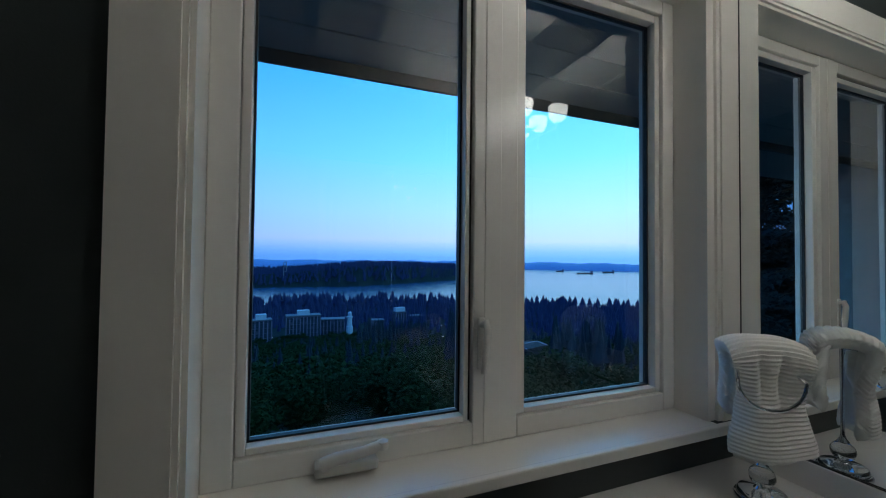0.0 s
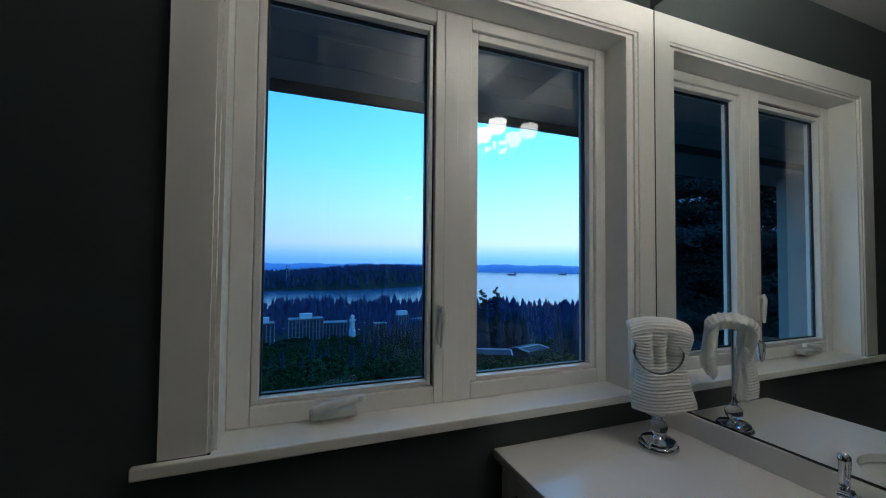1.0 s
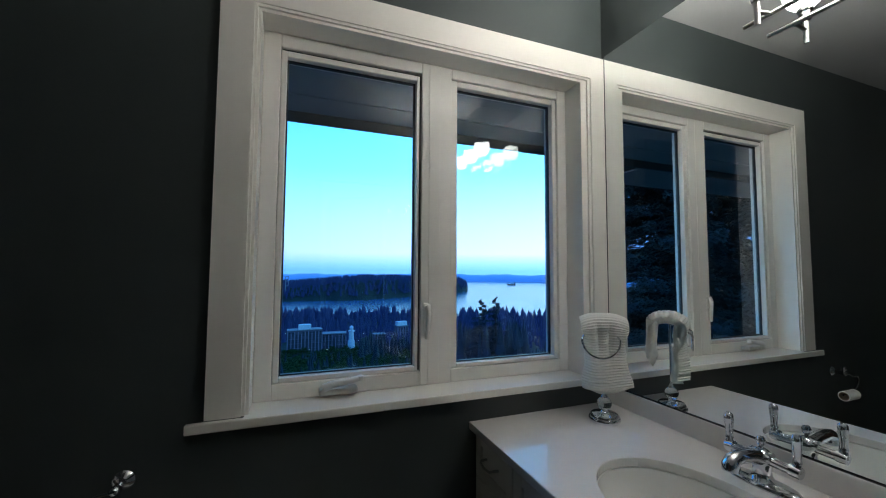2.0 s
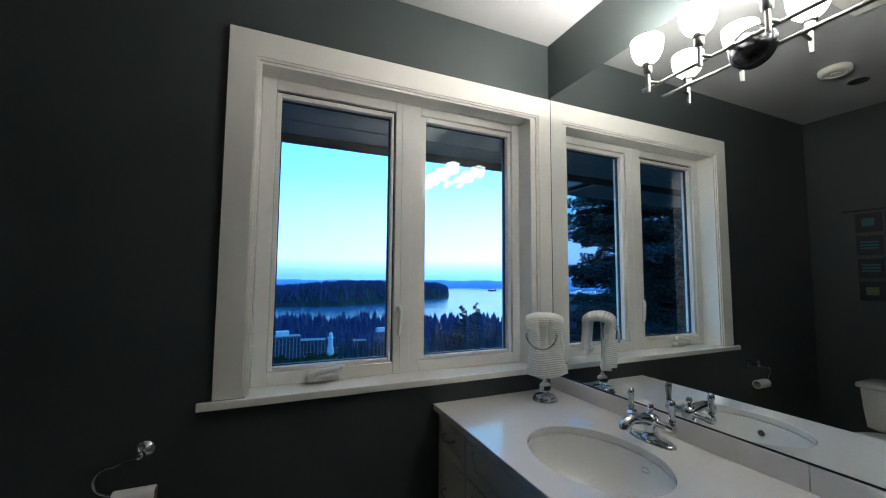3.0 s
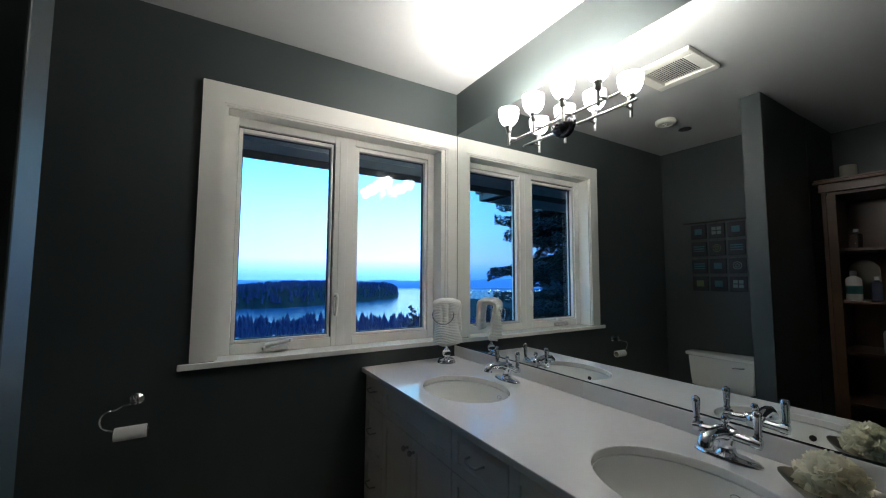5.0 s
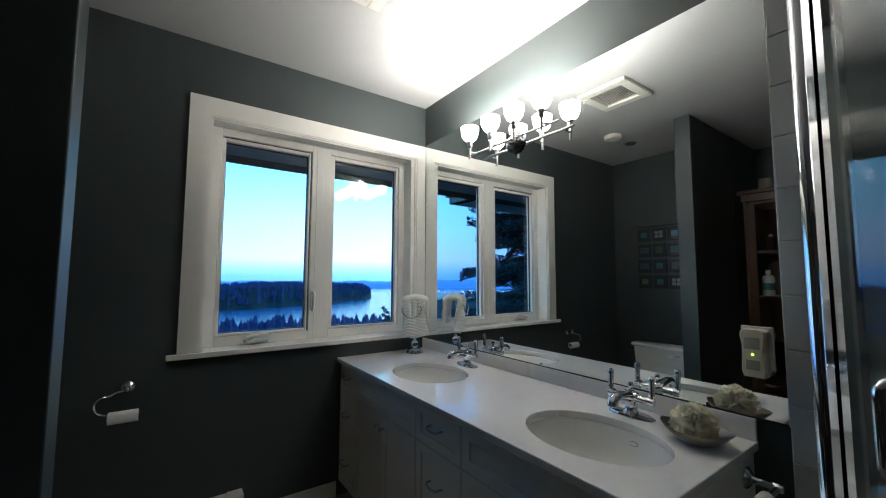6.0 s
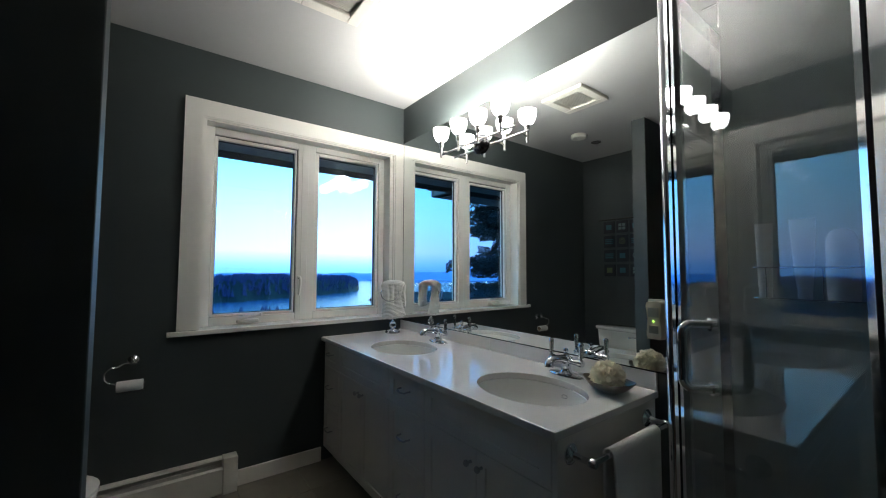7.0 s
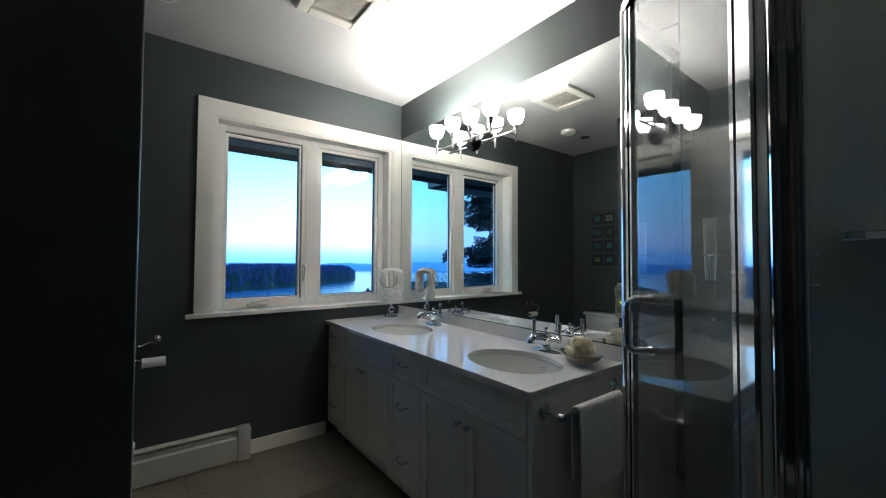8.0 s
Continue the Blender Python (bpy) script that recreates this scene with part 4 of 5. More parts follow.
# corner extrusion at the hinge side: a ribbed flat face towards the room
bm = boxes((PB.x - 0.022, PB.x + 0.004, PB.y - 0.048, PB.y - 0.006, 0.11, 2.0), bevel=0.003)
for q in (-0.015, -0.036):
    tube(bm, [(PB.x - 0.019, PB.y + q, 0.111), (PB.x - 0.019, PB.y + q, 1.999)], 0.007, 12)
part("corner_post", bm, CHROME, sh, "ribbed chrome corner post", smooth=False)
part("jamb", slab(PA + AL * 0.022, PA + AL * 0.040, 0.026, 0.115, 1.995), CHROME, sh)
part("door_stile", slab(PA + AL * 0.046, PA + AL * 0.062, 0.020, 0.125, 1.985), CHROME, sh, "chrome door edge")
part("door_stile", slab(PB - AL * 0.072, PB - AL * 0.061, 0.020, 0.125, 1.985), CHROME, sh, "chrome door edge")
part("hinge_stile", slab(PB - AL * 0.050, PB - AL * 0.014, 0.024, 0.123, 1.990), CHROME, sh, "flat chrome hinge stile")
# Added dark strip paints the shade of the gap between the two stiles.
part("gap_shade_strip", slab(PB - AL * 0.0608, PB - AL * 0.0502, 0.008, 0.125, 1.985), SHADOWGAP, sh, "dark strip standing in for the shaded door gap")
part("header", slab(PA, PB, 0.030, 1.996, 2.03), CHROME, sh)
part("threshold", slab(PA, PB, 0.030, 0.1105, 0.123), CHROME, sh)
bm = slab(PA + AL * 0.060, PB - AL * 0.0715, 0.006, 0.125, 1.985)
door = part("door_glass", bm, SHOWERGLASS, sh, "clear glass shower door")
one_glossy_face(door, OUT)
bm = slab((-0.014, -2.055, 0), PA + Vector((0.020, 0.005, 0)), 0.006, 0.112, 2.0)
g1 = part("side_glass", bm, SHOWERGLASS, sh)
one_glossy_face(g1, Vector((0, 1, 0)))
bm = slab((PB.x - 0.010, PB.y - 0.0485, 0), (PB.x - 0.010, YS + 0.014, 0), 0.006, 0.112, 2.0)
g2 = part("side_glass", bm, SHOWERGLASS, sh)
one_glossy_face(g2, Vector((-1, 0, 0)))
part("header", boxes((-0.40, -0.014, -2.068, -2.042, 2.001, 2.03)), CHROME, sh)
part("header", boxes((PB.x - 0.024, PB.x + 0.004, YS + 0.014, PB.y - 0.016, 2.001, 2.03)), CHROME, sh)
part("wall_jamb", boxes((-0.030, -0.013, -2.066, -2.044, 0.112, 2.0)), CHROME, sh)
hp = PA + AL * 0.190
for side, reach in ((1, 0.066),):
    o = OUT * side
    bm = bmesh.new()
    z0, z1, rr = 0.985, 1.118, 0.020
    pts = [hp + o * 0.004 + Vector((0, 0, z1))]
    pts += arc(hp + o * (reach - rr) + Vector((0, 0, z1 - rr)), o, Vector((0, 0, 1)), rr, 90, 0, 6)
    pts += arc(hp + o * (reach - rr) + Vector((0, 0, z0 + rr)), o, Vector((0, 0, 1)), rr, 0, -90, 6)
    pts += [hp + o * 0.004 + Vector((0, 0, z0))]
    tube(bm, pts, 0.0095, 14)
    for z in (z0, z1):
        tube(bm, [hp + o * 0.0035 + Vector((0, 0, z)), hp + o * 0.012 + Vector((0, 0, z))], 0.014, 14)
    part("handle", bm, CHROME, door, "chrome D-shaped door handle", smooth=True)
shelf = thing("soap_shelf", (-0.012, -2.57, 1.28), "small chrome corner soap shelf in the shower", "soap shelf")
bm = boxes((-0.125, -0.0125, -2.64, -2.49, 1.275, 1.281), bevel=0.002)
part("shelf_plate", bm, CHROME, shelf)
bm = bmesh.new()
tube(bm, [(-0.013, -2.495, 1.30), (-0.12, -2.495, 1.30), (-0.125, -2.50, 1.30), (-0.125, -2.63, 1.30), (-0.12, -2.635, 1.30), (-0.013, -2.635, 1.30)], 0.003, 8)
part("guard_rail", bm, CHROME, shelf, smooth=True)
for y in (-2.50, -2.63):
    bm = bmesh.new()
    tube(bm, [(-0.124, y, 1.280), (-0.124, y, 1.30)], 0.003, 8)
    part("guard_post", bm, CHROME, shelf)
soap = solid("soap_bar", boxes((-0.10, -0.04, -2.61, -2.53, 1.2812, 1.303), bevel=0.009), PAPER, "white soap bar on the chrome shelf", "soap", smooth=True)

# wire caddy with two upended tubes and a bottle on the shower wall
CX0, CX1, CYA, CYB, CZ = -0.112, -0.016, -2.150, -2.440, 1.150
caddy = thing("shower_caddy", (-0.064, -2.295, CZ), "thin chrome wire caddy on the shower wall", "shower caddy")
for name, z in (("top_rail", 1.240), ("base_rail", CZ + 0.003)):
    bm = bmesh.new()
    tube(bm, [(CX1 + 0.004, CYA, z), (CX0 + 0.012, CYA, z), (CX0, CYA - 0.012, z), (CX0, CYB + 0.012, z), (CX0 + 0.012, CYB, z), (CX1 + 0.004, CYB, z)], 0.0024, 8)
    part(name, bm, CHROME, caddy, smooth=True)
for k in range(9):
    bm = bmesh.new()
    y = CYA - 0.030 - k * 0.0288
    tube(bm, [(CX1 + 0.003, y, CZ), (CX0, y, CZ), (CX0, y, CZ + 0.090)] if k % 4 == 0 else [(CX1 + 0.003, y, CZ), (CX0, y, CZ)], 0.0016, 6)
    part("wire", bm, CHROME, caddy, smooth=True)
WHITETUBE = material("white_squeeze_tube", (0.80, 0.80, 0.78), 0.35, vary=0.03, bump=0)


def squeeze_tube(x, y, h, half, label):
    """A tube stood on its cap: round below, pressed flat at the upper end."""
    t = thing("squeeze_tube", (x, y, CZ), label, "tube", "toiletries in the shower")
    z = CZ + 0.0025
    bm = bmesh.new()
    lathe(bm, [(0.0001, z), (0.0145, z), (0.0155, z + 0.004), (0.0150, z + 0.030), (0.0001, z + 0.030)], (x, y, 0), 18)
    part("cap", bm, WHITETUBE, t, smooth=True)
    bm = bmesh.new()
    rings = []
    for k in range(9):
        f = k / 8
        ry, rx = 0.0165 + (half - 0.0165) * f ** 0.8, 0.0165 * (1 - f) + 0.0014
        rings.append([bm.verts.new((x + rx * math.cos(2 * math.pi * i / 20), y + ry * math.sin(2 * math.pi * i / 20), z + 0.0305 + (h - 0.0305) * f)) for i in range(20)])
    for p, q in zip(rings, rings[1:]):
        for i in range(20):
            bm.faces.new((p[i], p[(i + 1) % 20], q[(i + 1) % 20], q[i]))
    bm.faces.new(rings[0]), bm.faces.new(rings[-1])
    part("tube_body", bm, WHITETUBE, t, "white tube with a flat crimped end", smooth=True)


squeeze_tube(-0.066, -2.168, 0.216, 0.021, "white squeeze tube upended in the shower caddy")
squeeze_tube(-0.066, -2.252, 0.222, 0.029, "wide white squeeze tube upended in the shower caddy")
pump = thing("shampoo_bottle", (-0.064, -2.326, CZ), "pale round-shouldered bottle in the shower caddy", "bottle", "toiletries in the shower")
bm = bmesh.new()
lathe(bm, [(0.0001, 0.0025), (0.030, 0.0025), (0.031, 0.010), (0.031, 0.150), (0.029, 0.168), (0.023, 0.182), (0.012, 0.190), (0.0001, 0.192)], (-0.064, -2.326, CZ), 24)
part("bottle_body", bm, WHITETUBE, pump, smooth=True)
bm = bmesh.new()
lathe(bm, [(0.0316, 0.020), (0.0318, 0.022), (0.0318, 0.100), (0.0316, 0.102)], (-0.064, -2.326, CZ), 24, caps=False)
part("label_band", bm, PAPER, pump, "plain paper label band", smooth=True)

# ---- armoire in the hall ----
AF, AB, AY0, AY1 = -2.50, -2.98, -1.095, -2.02
arm = thing("armoire", (-2.74, -1.55, 0), "open dark cherry wood armoire with shelves of toiletries", "armoire")
part("side_panel", boxes((AB, AF, AY0 - 0.025, AY0, 0.0, 1.905), bevel=0.003), WOOD, arm)
part("side_panel", boxes((AB, AF, AY1, AY1 + 0.025, 0.0, 1.905), bevel=0.003), WOOD, arm)
part("back_panel", boxes((AB, AB + 0.012, AY1 + 0.026, AY0 - 0.026, 0.05, 1.90)), WOOD, arm)
bm = bmesh.new()
box(bm, AB, AF + 0.012, AY1 - 0.010, AY0 + 0.010, 1.906, 1.965, bevel=0.004)
box(bm, AB, AF + 0.038, AY1 - 0.034, AY0 + 0.034, 1.965, 1.985, bevel=0.006)
box(bm, AB, AF + 0.030, AY1 - 0.028, AY0 + 0.028, 1.985, 2.0, bevel=0.004)
part("cornice", bm, WOOD, arm, "moulded wooden cornice")
for z in (0.06, 0.40, 0.75, 1.105, 1.475, 1.885):
    part("shelf", boxes((AB + 0.013, AF - 0.03, AY1 + 0.026, AY0 - 0.026, z, z + 0.02), bevel=0.002), WOOD, arm)
for y in (AY0 - 0.075, AY1 + 0.025):
    part("face_stile", boxes((AF - 0.028, AF - 0.001, y, y + 0.05, 0.08, 1.884), bevel=0.003), WOOD, arm)
BOTTLE = material("white_bottle", (0.62, 0.62, 0.58), 0.35, vary=0.04)
TEALLAB = material("teal_label", (0.05, 0.22, 0.22), 0.5)
DARKB = material("dark_bottle", (0.05, 0.06, 0.10), 0.2)


def bottle(x, y, z, r, h, mat, label, band=True):
    b = thing("bottle", (x, y, z), label, "bottle", "toiletries in the armoire")
    bm = bmesh.new()
    lathe(bm, [(0.0001, 0), (r, 0), (r, h * 0.68), (r * 0.85, h * 0.76), (r * 0.35, h * 0.82), (r * 0.35, h * 0.86)], (x, y, z + 0.0005), 18)
    part("bottle_body", bm, mat, b, smooth=True)
    bm = bmesh.new()
    lathe(bm, [(r * 0.42, h * 0.85), (r * 0.42, h), (0.0001, h)], (x, y, z), 14)
    part("cap", bm, BOTTLE, b, smooth=True)
    if band:
        bm = bmesh.new()
        lathe(bm, [(r * 1.01, h * 0.22), (r * 1.01, h * 0.5)], (x, y, z), 18, caps=False)
        part("label_band", bm, TEALLAB, b, "plain teal label", smooth=True)


bottle(-2.62, -1.205, 1.125, 0.042, 0.21, BOTTLE, "white lotion bottle with teal label on the shelf")
bottle(-2.66, -1.44, 1.125, 0.038, 0.22, DARKB, "dark toiletry bottle on the shelf", False)
bottle(-2.66, -1.31, 1.125, 0.030, 0.17, DARKB, "small dark bottle on the shelf", False)
bottle(-2.64, -1.23, 1.495, 0.032, 0.14, CLEAR, "small clear glass bottle on the upper shelf", False)
bottle(-2.66, -1.57, 1.125, 0.040, 0.20, BOTTLE, "white toiletry bottle on the shelf", False)
bottle(-2.64, -1.37, 0.77, 0.045, 0.20, BOTTLE, "white bottle on the lower shelf", False)


def arched(xs, y0, y1, z0, z1):
    """An upright plate with a round-arched top."""
    bm = bmesh.new()
    r, c = (y1 - y0) / 2, (y0 + y1) / 2
    out = [(y0, z0)] + [(c - r * math.cos(math.pi * k / 14), z1 - r + r * math.sin(math.pi * k / 14)) for k in range(15)] + [(y1, z0)]
    a, b = [[bm.verts.new((x, y, z)) for y, z in out] for x in xs]
    for k in range(len(out)):
        j = (k + 1) % len(out)
        bm.faces.new((a[k], a[j], b[j], b[k]))
    bm.faces.new(a), bm.faces.new(b)
    return bm


mir = solid("arched_tray", arched((-2.90, -2.888), -1.29, -1.13, 1.1255, 1.42), PEWTER, "grey arched metal tray leaning in the armoire", "tray")
cand = thing("candle_jar", (-2.62, -1.22, 2.0), "pale candle jar on top of the armoire", "candle")
bm = bmesh.new()
lathe(bm, [(0.0001, 0), (0.042, 0), (0.045, 0.01), (0.045, 0.10), (0.040, 0.10), (0.040, 0.07), (0.0001, 0.07)], (-2.62, -1.22, 2.0005), 22)
part("jar", bm, material("candle_wax", (0.35, 0.33, 0.28), 0.5), cand, smooth=True)

# ---- eaves outside ----
eave = thing("roof_eave", (-0.7, 0.6, 2.2), "dark painted eave with boarded soffit outside the window", "eave")
EX0, EX1 = -7.0, 5.0
for k in range(4):
    y0 = 0.165 + k * 0.226
    part("soffit_board", boxes((EX0, EX1, y0, y0 + 0.220, 2.205 + (0.0 if k % 2 else 0.003), 2.222), bevel=0.002), SOFFIT, eave)
part("fascia", boxes((EX0, EX1, 1.070, 1.092, 2.150, 2.36), bevel=0.003), FASCIA, eave)
bm = bmesh.new()
prism(bm, [(EX0, 0.165), (EX1, 0.165), (EX1, 1.09), (EX0, 1.09)], 2.223, 2.26)
part("roof_deck", bm, FASCIA, eave)
wing = thing("wing_eave", (-4.0, 1.6, 2.33), "dark eave corner of the house wing with gutter", "eave")
part("soffit_panel", boxes((-7.0, -1.86, 1.10, 2.02, 2.285, 2.30)), SOFFIT, wing)
bm = bmesh.new()
for a, b in (((-7.0, 2.02), (-1.74, 2.09)), ((-1.81, 1.10), (-1.74, 2.02))):
    box(bm, a[0], b[0], a[1], b[1], 2.30, 2.40, bevel=0.012)
box(bm, -7.0, -1.70, 1.10, 2.12, 2.40, 2.44, bevel=0.006)
part("gutter", bm, FASCIA, wing)
part("wing_wall", boxes((-7.0, -3.9, 0.17, 1.7, -3.2, 2.285)), SIDING, wing)

# ---- land, sea and far shores ----
SEA = -119.0
WATER = material("calm_sea", (0.04, 0.11, 0.20), 0.20, vary=0.1, grain=0.02, stain=0.004, bump=0.0)
SOIL = material("wooded_ground", (0.024, 0.036, 0.030), 0.95, vary=0.4, grain=0.08, stain=0.006, bump=0, spec=0.1)
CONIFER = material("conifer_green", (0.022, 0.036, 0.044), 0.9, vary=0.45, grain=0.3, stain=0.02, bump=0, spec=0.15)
# Bluer, paler conifer copy: distance haze is put into the foliage colour.
HAZED = material("haze_tinted_conifer", (0.044, 0.052, 0.112), 0.9, vary=0.4, grain=0.2, stain=0.01, bump=0, spec=0.1)
LEAFY = material("leafy_green", (0.021, 0.044, 0.012), 0.9, vary=0.5, grain=0.9, stain=0.08, bump=0, spec=0.08)
BARK = material("bark", (0.06, 0.045, 0.035), 0.95, vary=0.3, grain=8)


def lerp(x, pts):
    for (a, va), (b, vb) in zip(pts, pts[1:]):
        if x <= b:
            return va + (vb - va) * max(0.0, (x - a) / (b - a))
    return pts[-1][1]


def shore(az):
    """Range at which the near land meets the water."""
    return lerp(az, [(-180, 3200), (-40, 3200), (-30, 2400), (-16, 1150), (-8, 1000), (10, 980), (60, 940), (180, 940)]) + 25 * math.sin(az * 0.7) + 14 * math.sin(az * 2.3)


def island(az):
    """Near and far edge of the wooded island and its height, or None."""
    if not -22 < az < 24.5:
        return None
    near = lerp(az, [(-22, 1800), (-6, 1600), (8, 1580), (14, 1720), (20, 1930), (24.5, 2200)]) + 18 * math.sin(az * 1.9)
    top = lerp(az, [(-22, 34), (-8, 40), (-2, 46), (3, 58), (7, 72), (12, 77), (18, 68), (22.8, 60), (23.9, 46), (24.5, 18)])
    return near, max(near + 120, lerp(az, [(-22, 2600), (10, 2700), (20, 2900), (24.5, 2950)])), top


def height(r, az):
    front = 1 - smooth_step((abs(az) - 85) / 60)
    down = lerp(r, [(0, -3.2), (5, -3.3), (14, -6), (60, -24), (150, -48), (300, -80), (480, -105), (620, -112), (880, -115.5)])
    s = shore(az)
    if r > s - 60:
        down = min(down, -115.5 - 8 * smooth_step((r - s + 60) / 80))
    isl = island(az)
    if isl:
        n, f, top = isl
        if n - 20 < r < f + 60:
            e = smooth_step((r - n + 20) / 160) * (1 - smooth_step((r - f) / 60))
            down = max(down, SEA - 4 + (top + 4) * e ** 0.6)
    far = 4420
    if r > far:
        ridge = lerp(az, [(-180, 75), (-45, 82), (-30, 74), (-10, 60), (5, 62), (30, 60), (50, 50), (180, 55)]) + 5 * math.sin(az * 0.9) + 3 * math.sin(az * 2.7 + 1)
        down = max(down, SEA - 4 + (ridge + 4) * smooth_step((r - far) / 350) ** 0.5)
    back = -3.2 + 0.12 * max(0, r - 6)
    return back + (down - back) * front


# Blue emission on the far hills stands in for aerial haze.
FARSHORE = glowing("far_shore_haze_glow", (0.05, 0.20, 0.46), 0.62)
bm = bmesh.new()
RS = [0.6 * (4700 / 0.6) ** (k / 110) for k in range(111)]
RS = sorted(set(RS + [900 + 40 * k for k in range(18)] + [1500 + 60 * k for k in range(20)] + [3300 + 60 * k for k in range(16)]))
AZ = [-180 + 4 * k for k in range(31)] + [-60 + 0.6 * k for k in range(1, 208)] + [65 + 5 * k for k in range(23)]
rings = []
for r in RS:
    rings.append([bm.verts.new((r * math.sin(radians(a)), r * math.cos(radians(a)), height(r, a))) for a in AZ])
for p, q in zip(rings, rings[1:]):
    for i in range(len(AZ)):
        j = (i + 1) % len(AZ)
        bm.faces.new((p[i], p[j], q[j], q[i]))
bm.faces.new(rings[0])
bmesh.ops.remove_doubles(bm, verts=bm.verts, dist=1e-4)
gr = solid("ground", bm, SOIL, "dark wooded hillside falling to the shore", "ground", kind="structure", smooth=True)
bm = bmesh.new()
va, vb, vc = [], [], []
for k in range(241):
    a = -60 + 0.5 * k
    r0 = 4300
    hgt = lerp(a, [(-60, 104), (-45, 100), (-30, 92), (-10, 80), (5, 78), (30, 78), (50, 70), (60, 70)]) + 5 * math.sin(a * 0.9) + 3 * math.sin(a * 2.7 + 1) + 1.5 * math.sin(a * 7.1)
    sx, cx_ = math.sin(radians(a)), math.cos(radians(a))
    va.append(bm.verts.new((r0 * sx, r0 * cx_, SEA - 1)))
    vb.append(bm.verts.new(((r0 + 60) * sx, (r0 + 60) * cx_, SEA + hgt * 0.55)))
    vc.append(bm.verts.new(((r0 + 330) * sx, (r0 + 330) * cx_, SEA + hgt)))
for k in range(240):
    bm.faces.new((va[k], va[k + 1], vb[k + 1], vb[k]))
    bm.faces.new((vb[k], vb[k + 1], vc[k + 1], vc[k]))
solid("backdrop", bm, FARSHORE, "blue hills of the far shore, haze put in as glow", "backdrop", kind="structure", smooth=True)
bm = bmesh.new()
lathe(bm, [(0.0001, SEA), (700, SEA), (1500, SEA), (3000, SEA), (4900, SEA)], (0, 0, 0), 96, caps=False)
solid("water", bm, WATER, "calm pale blue sea inlet at dusk", "water", kind="structure")


def conifer_template(rng, tiers=4, sides=7):
    vs, fs = [], []
    for k in range(tiers):
        z0, z1 = 0.10 + 0.72 * k / tiers, 0.10 + 0.72 * k / tiers + 0.42 * (1 - 0.35 * k / tiers)
        r = 0.22 * (1 - 0.78 * k / tiers)
        b = len(vs)
        for i in range(sides):
            a = 2 * math.pi * (i + 0.5 * k) / sides + rng.uniform(-0.2, 0.2)
            q = r * rng.uniform(0.65, 1.25)
            vs.append((q * math.cos(a), q * math.sin(a), z0 + rng.uniform(-0.03, 0.03)))
        vs.append((0, 0, min(1.0, z1)))
        fs += [(b + i, b + (i + 1) % sides, b + sides) for i in range(sides)]
    return np.array(vs), np.array(fs)


def leafy_template(rng, n=90, leaf=0.075):
    """A crown of many small leaf sprays round an uneven mass."""
    vs, fs = [], []
    lobes = [Vector((rng.uniform(-0.25, 0.25), rng.uniform(-0.25, 0.25), rng.uniform(0.45, 0.80))) for _ in range(6)]
    for _ in range(n):
        d = Vector((rng.gauss(0, 1), rng.gauss(0, 1), rng.gauss(0, 1))).normalized()
        c = rng.choice(lobes) + d * rng.uniform(0.10, 0.27)
        s1 = d.cross(Vector((rng.random(), rng.random(), rng.random() + 0.1))).normalized()
        s2 = d.cross(s1)
        b, q = len(vs), leaf * rng.uniform(0.6, 1.3)
        for u, v in ((-1, -0.6), (1, -0.5), (0.7, 0.8), (-0.6, 0.9)):
            p = c + s1 * (u * q) + s2 * (v * q) + d * rng.uniform(-0.03, 0.03)
            vs.append((p.x, p.y, p.z))
        fs += [(b, b + 1, b + 2), (b, b + 2, b + 3)]
    return np.array(vs), np.array(fs)


def woods(name, spots, templates, mat, label, seed):
    rng = random.Random(seed)
    V, F, base = [], [], 0
    for x, y, z, h, w in spots:
        vs, fs = templates[rng.randrange(len(templates))]
        a = rng.uniform(0, 6.28)
        c, s = math.cos(a), math.sin(a)
        p = np.empty_like(vs)
        p[:, 0], p[:, 1], p[:, 2] = (vs[:, 0] * c - vs[:, 1] * s) * w + x, (vs[:, 0] * s + vs[:, 1] * c) * w + y, vs[:, 2] * h + z
        V.append(p)
        F.append(fs + base)
        base += len(vs)
    me = bpy.data.meshes.new(name)
    me.from_pydata(np.vstack(V).tolist(), [], np.vstack(F).tolist())
    me.materials.append(mat)
    ob = new(name, me)
    return tagged(ob, label, "woods", kind="stuff")


rng = random.Random(21)
CT = [conifer_template(rng) for _ in range(8)]
LT = [leafy_template(rng, 170, 0.055) for _ in range(6)]


def scatter(n, r0, r1, a0, a1, h0, h1, wr, keep=None, limits=None):
    out, misses = [], 0
    while len(out) < n:
        r, a = math.sqrt(rng.uniform(r0 * r0, r1 * r1)), rng.uniform(a0, a1)
        if keep and not keep(r, a):
            continue
        h = rng.uniform(h0, h1)
        if limits and not under(r, a, h, limits):
            misses += 1
            if misses < 20000:
                continue
            break
        out.append((r * math.sin(radians(a)), r * math.cos(radians(a)), height(r, a) - 0.5, h, h * wr))
    return out


def under(r, a, h, limits):
    """Whether a tree of height h keeps its top below a sight line from the house."""
    return math.degrees(math.atan2(height(r, a) + h - 1.3, r)) < lerp(a, limits)


LEAFY_LINE = [(-52, -9), (-8, -11.4), (5, -12.0), (9, -11.4), (17, -10.3), (22, -10.8), (25, -11.8), (36, -11.2), (40, -8), (56, -7)]
NEAR_LINE = [(-52, -10), (-8, -12.0), (5, -12.4), (12, -12.2), (20, -12.5), (23, -13.6), (37, -13.3), (40, -11), (56, -10)]
FIR_LINE = [(-52, -7), (-8, -11.0), (9, -11.0), (12, -9.2), (18, -8.6), (24, -7.2), (56, -6.6)]


